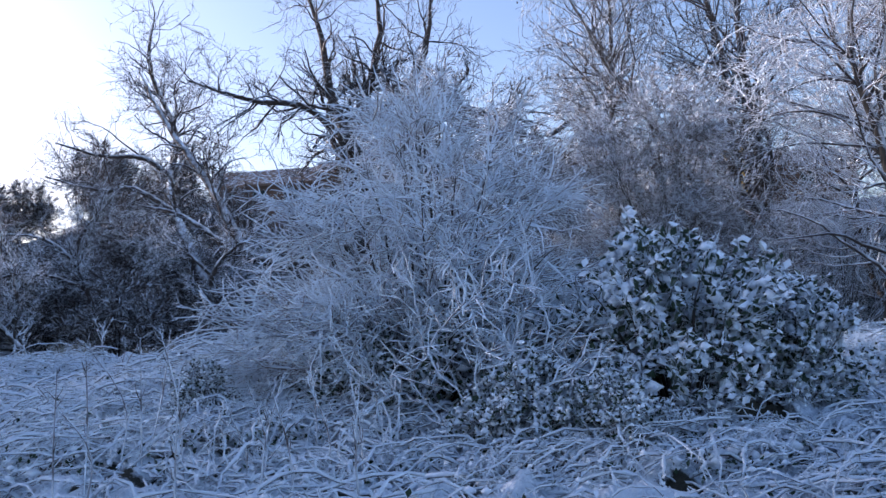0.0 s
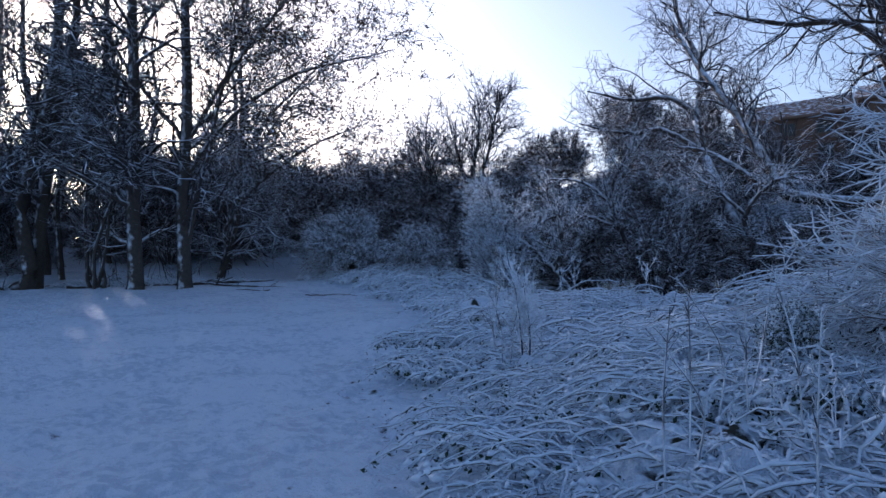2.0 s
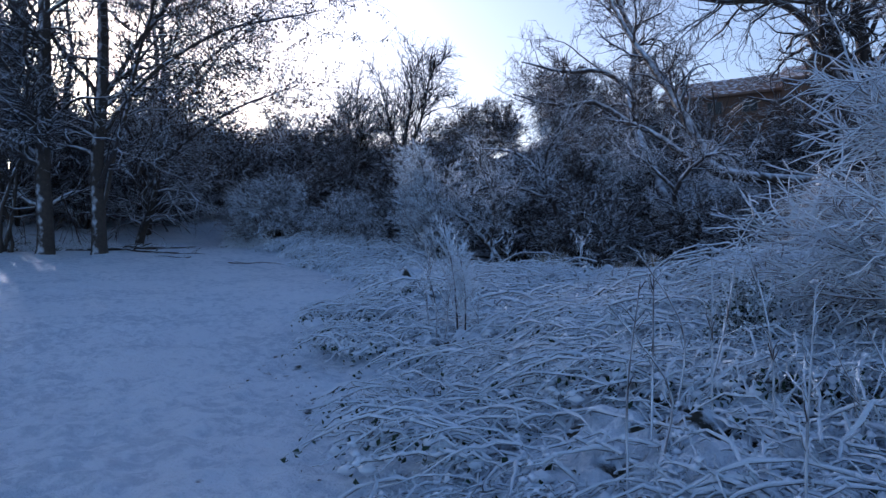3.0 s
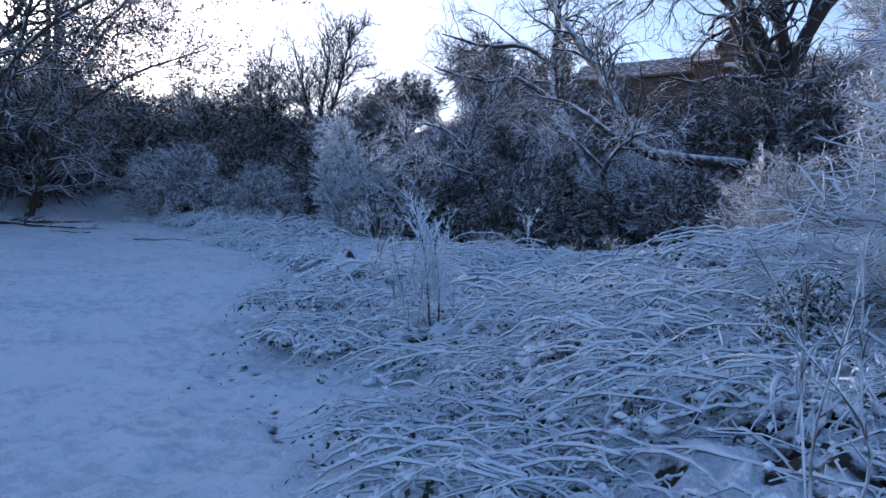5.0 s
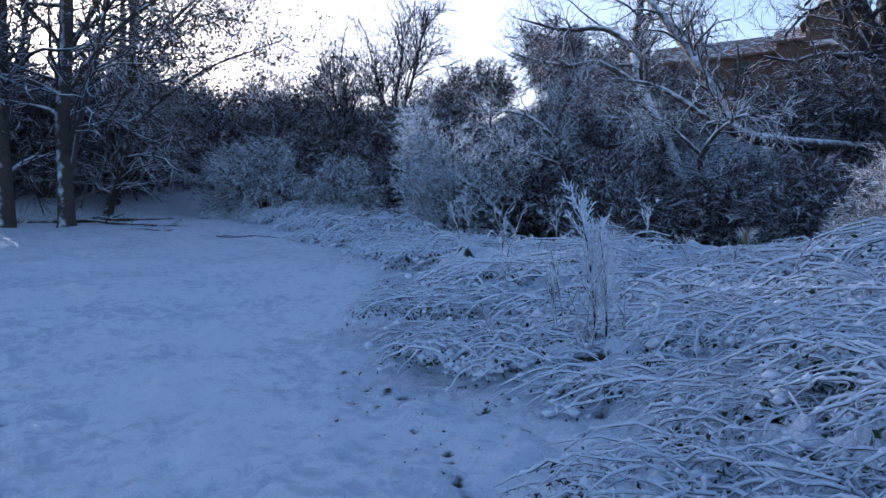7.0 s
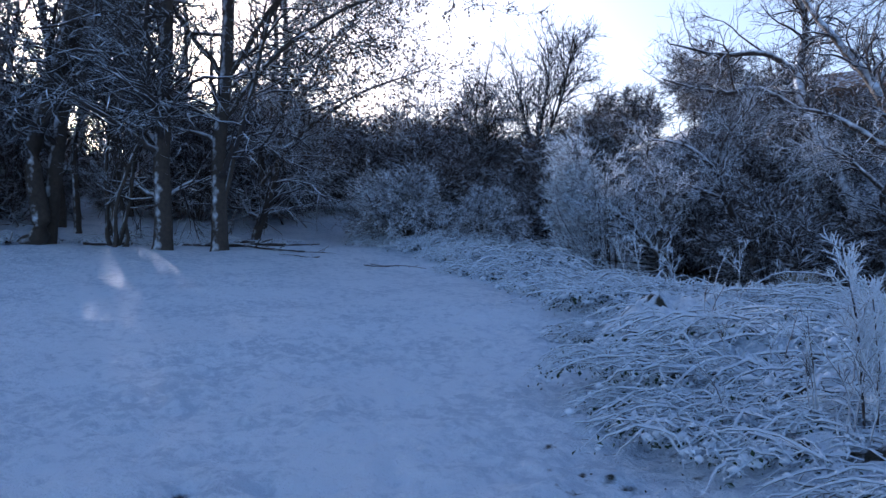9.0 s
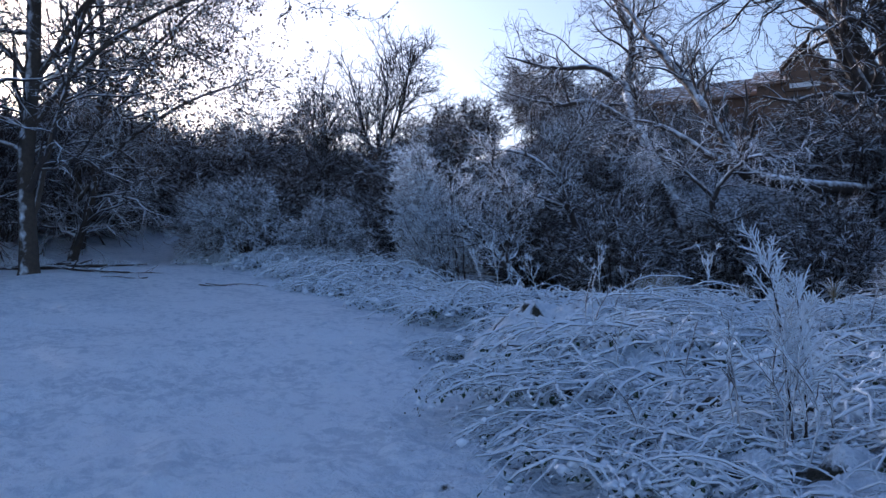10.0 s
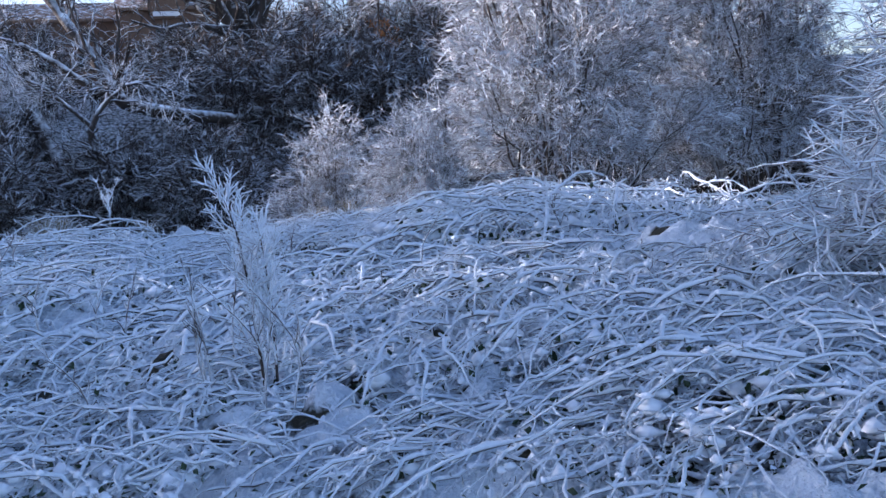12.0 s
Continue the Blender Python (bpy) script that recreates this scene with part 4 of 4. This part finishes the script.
def block(ob, x0, x1, y0, y1, z0, eaves, top, along_x, wall_mat, roof_mat):
    bm = bmesh.new()
    box(bm, x0, y0, z0, x1, y1, eaves)
    if along_x:
        for xx in (x0, x1 - 0.25):
            a = [bm.verts.new((xx + dx, q, w)) for dx in (0, 0.25) for q, w in ((y0, eaves - 0.02), (y1, eaves - 0.02), ((y0 + y1) / 2, top - 0.3))]
            bm.faces.new(a[:3]), bm.faces.new(a[3:])
    else:
        for yy in (y0, y1 - 0.25):
            a = [bm.verts.new((q, yy + dy, w)) for dy in (0, 0.25) for q, w in ((x0, eaves - 0.02), (x1, eaves - 0.02), ((x0 + x1) / 2, top - 0.3))]
            bm.faces.new(a[:3]), bm.faces.new(a[3:])
    part("wall", bm, wall_mat, ob)
    bm = bmesh.new()
    gable_roof(bm, x0, x1, y0, y1, eaves + 0.15, top, along_x)
    part("roof", bm, roof_mat, ob, "frost-flecked brown tiles")


def window(ob, x, y, z, w, h):
    bm = bmesh.new()
    for c in ((x - w / 2, z, x - w / 2 + 0.08, z + h), (x + w / 2 - 0.08, z, x + w / 2, z + h), (x - w / 2 + 0.08, z, x + w / 2 - 0.08, z + 0.08), (x - w / 2 + 0.08, z + h - 0.08, x + w / 2 - 0.08, z + h), (x - 0.03, z + 0.08, x + 0.03, z + h - 0.08)):
        box(bm, c[0], y - 0.07, c[1], c[2], y + 0.01, c[3])
    f = part("window", bm, FRAME, ob)
    bm = bmesh.new()
    box(bm, x - w / 2 + 0.08, y - 0.03, z + 0.08, x + w / 2 - 0.08, y - 0.006, z + h - 0.08)
    part("pane", bm, GLASS, f)


def houses():
    z0 = gz(-7, 66) - 0.4
    ob = empty("house", (0, 0, 0), "brown brick house on the bank behind the trees", "house")
    block(ob, -9.8, -3.3, 66.0, 73.0, z0, 13.8, 15.5, True, BRICK, ROOF)
    block(ob, -7.9, -5.5, 65.7, 69.0, 13.2, 14.7, 16.4, False, BRICK, ROOF)
    block(ob, -19.0, -9.8, 68.0, 74.0, z0, 13.5, 15.4, True, BRICK, ROOF)
    for x in (-8.6, -5.0):
        window(ob, x, 66.0, 9.9, 1.3, 1.4)
    window(ob, -6.7, 66.0, 11.5, 1.9, 1.4)
    for x in (-17.5, -15, -12.4):
        window(ob, x, 68.0, 10.1, 1.2, 1.3)
        window(ob, x, 68.0, 12.1, 1.2, 1.1)
    bm = bmesh.new()
    box(bm, -7.65, 65.6, 13.35, -5.75, 65.696, 13.65)
    part("lintel", bm, WHITE_PAINT, ob, "white board over the upper window")
    z0 = gz(19, 57) - 0.4
    ob = empty("house", (0, 0, 0), "brick house with its gable coloured yellow as if sunlit", "house")
    block(ob, 17.6, 21.0, 57.0, 65.0, z0, 11.8, 13.6, False, YELLOW, ROOF)
    block(ob, 10.5, 17.6, 59.0, 65.0, z0, 10.6, 12.4, True, BRICK, ROOF)
    block(ob, 21.0, 29.0, 59.0, 65.0, z0, 10.6, 12.4, True, BRICK, ROOF)
    for x in (12.2, 15.2, 23, 26):
        window(ob, x, 59.0, 9.2, 1.2, 1.1)


houses()


def rail_fence(x0, x1, y):
    ob = empty("rail_fence", (0, 0, 0), "low timber rail fence capped with snow", "fence")
    n = int((x1 - x0) / 2.0)
    for k in range(n + 1):
        x = x0 + (x1 - x0) * k / n
        bm = bmesh.new()
        box(bm, x - 0.06, y - 0.06, gz(x, y) - 0.2, x + 0.06, y + 0.06, gz(x, y) + 1.2)
        bmesh.ops.bevel(bm, geom=bm.edges[:], offset=0.012, segments=1, affect='EDGES')
        part("post", bm, TIMBER, ob)
    for h in (0.45, 1.0):
        p = [(x0 + (x1 - x0) * k / n, y - 0.09, gz(x0 + (x1 - x0) * k / n, y) + h) for k in range(n + 1)]
        under("rail", mesh_from("rail", *tubes([path_tube(p, [0.07] * (n + 1), n + 1)], 6)), TIMBER, ob)


rail_fence(-17, 3, 49.5)


# ---- sticks and leaves on the snow ----
def stick(x, y, length, turn, seed, r=0.02):
    g = np.random.default_rng(seed)
    z = gz(x, y)
    ob = empty("fallen_stick", (x, y, z), "dark fallen stick lying on the snow", "stick", "sticks on the snow")
    a = radians(turn)
    p = [(math.cos(a) * length * t + g.normal(0, 0.04), math.sin(a) * length * t + g.normal(0, 0.04), gz(x + math.cos(a) * length * t, y + math.sin(a) * length * t) - z + r * 0.8) for t in (0, 0.3, 0.6, 1)]
    P, R = path_tube(p, [r, r * 0.9, r * 0.7, r * 0.3], 10)
    P1, R1 = sprout(g, P, R, 4, 0.2, 0.9, length * 0.3, 35, 4, 0.15, 0.02, 0.6, 0.5, 0.006)
    under("branch", mesh_from("branch", *tubes([(P, R), (P1, R1)], 6)), BARK, ob)


for k, (x, y, L, a) in enumerate(((-24.5, 22.2, 1.7, 20), (-22.6, 21.6, 1.5, 200), (-20.8, 21.6, 1.8, 15), (-20.4, 21.0, 1.0, 60), (-27.6, 21.6, 3.6, 10), (-29.5, 20.6, 4.0, 30), (-30.5, 18.6, 3.2, 70),
                                  (-31.0, 21.2, 4.4, 5), (-28.6, 23.0, 3.5, 25), (-26.4, 23.6, 3.0, 200), (-31.4, 16.6, 2.6, 150), (-29.0, 24.6, 5.0, 190), (-33.0, 21.6, 5.0, 40), (-30.2, 22.4, 4.2, 160), (-33.6, 19.6, 4.0, 80))):
    stick(x, y, L, a, 100 + k, 0.022 if k < 4 else 0.07)


def leaf_litter():
    g = np.random.default_rng(17)
    n = 110
    x = g.uniform(-13, -2.5, n)
    y = np.interp(x, EDGE[:, 0], EDGE[:, 1]) - np.abs(g.normal(0, 0.9, n)) + 0.3
    w = np.stack([x, y, height(x, y) + 0.006], -1)
    ob = under("leaf_litter", mesh_from("leaf_litter", *leaves(g, w, 0.03), smooth=False), LEAF_DARK, None)
    tagged(ob, "dark dead leaves scattered on the snow", "leaves", kind="stuff")


leaf_litter()
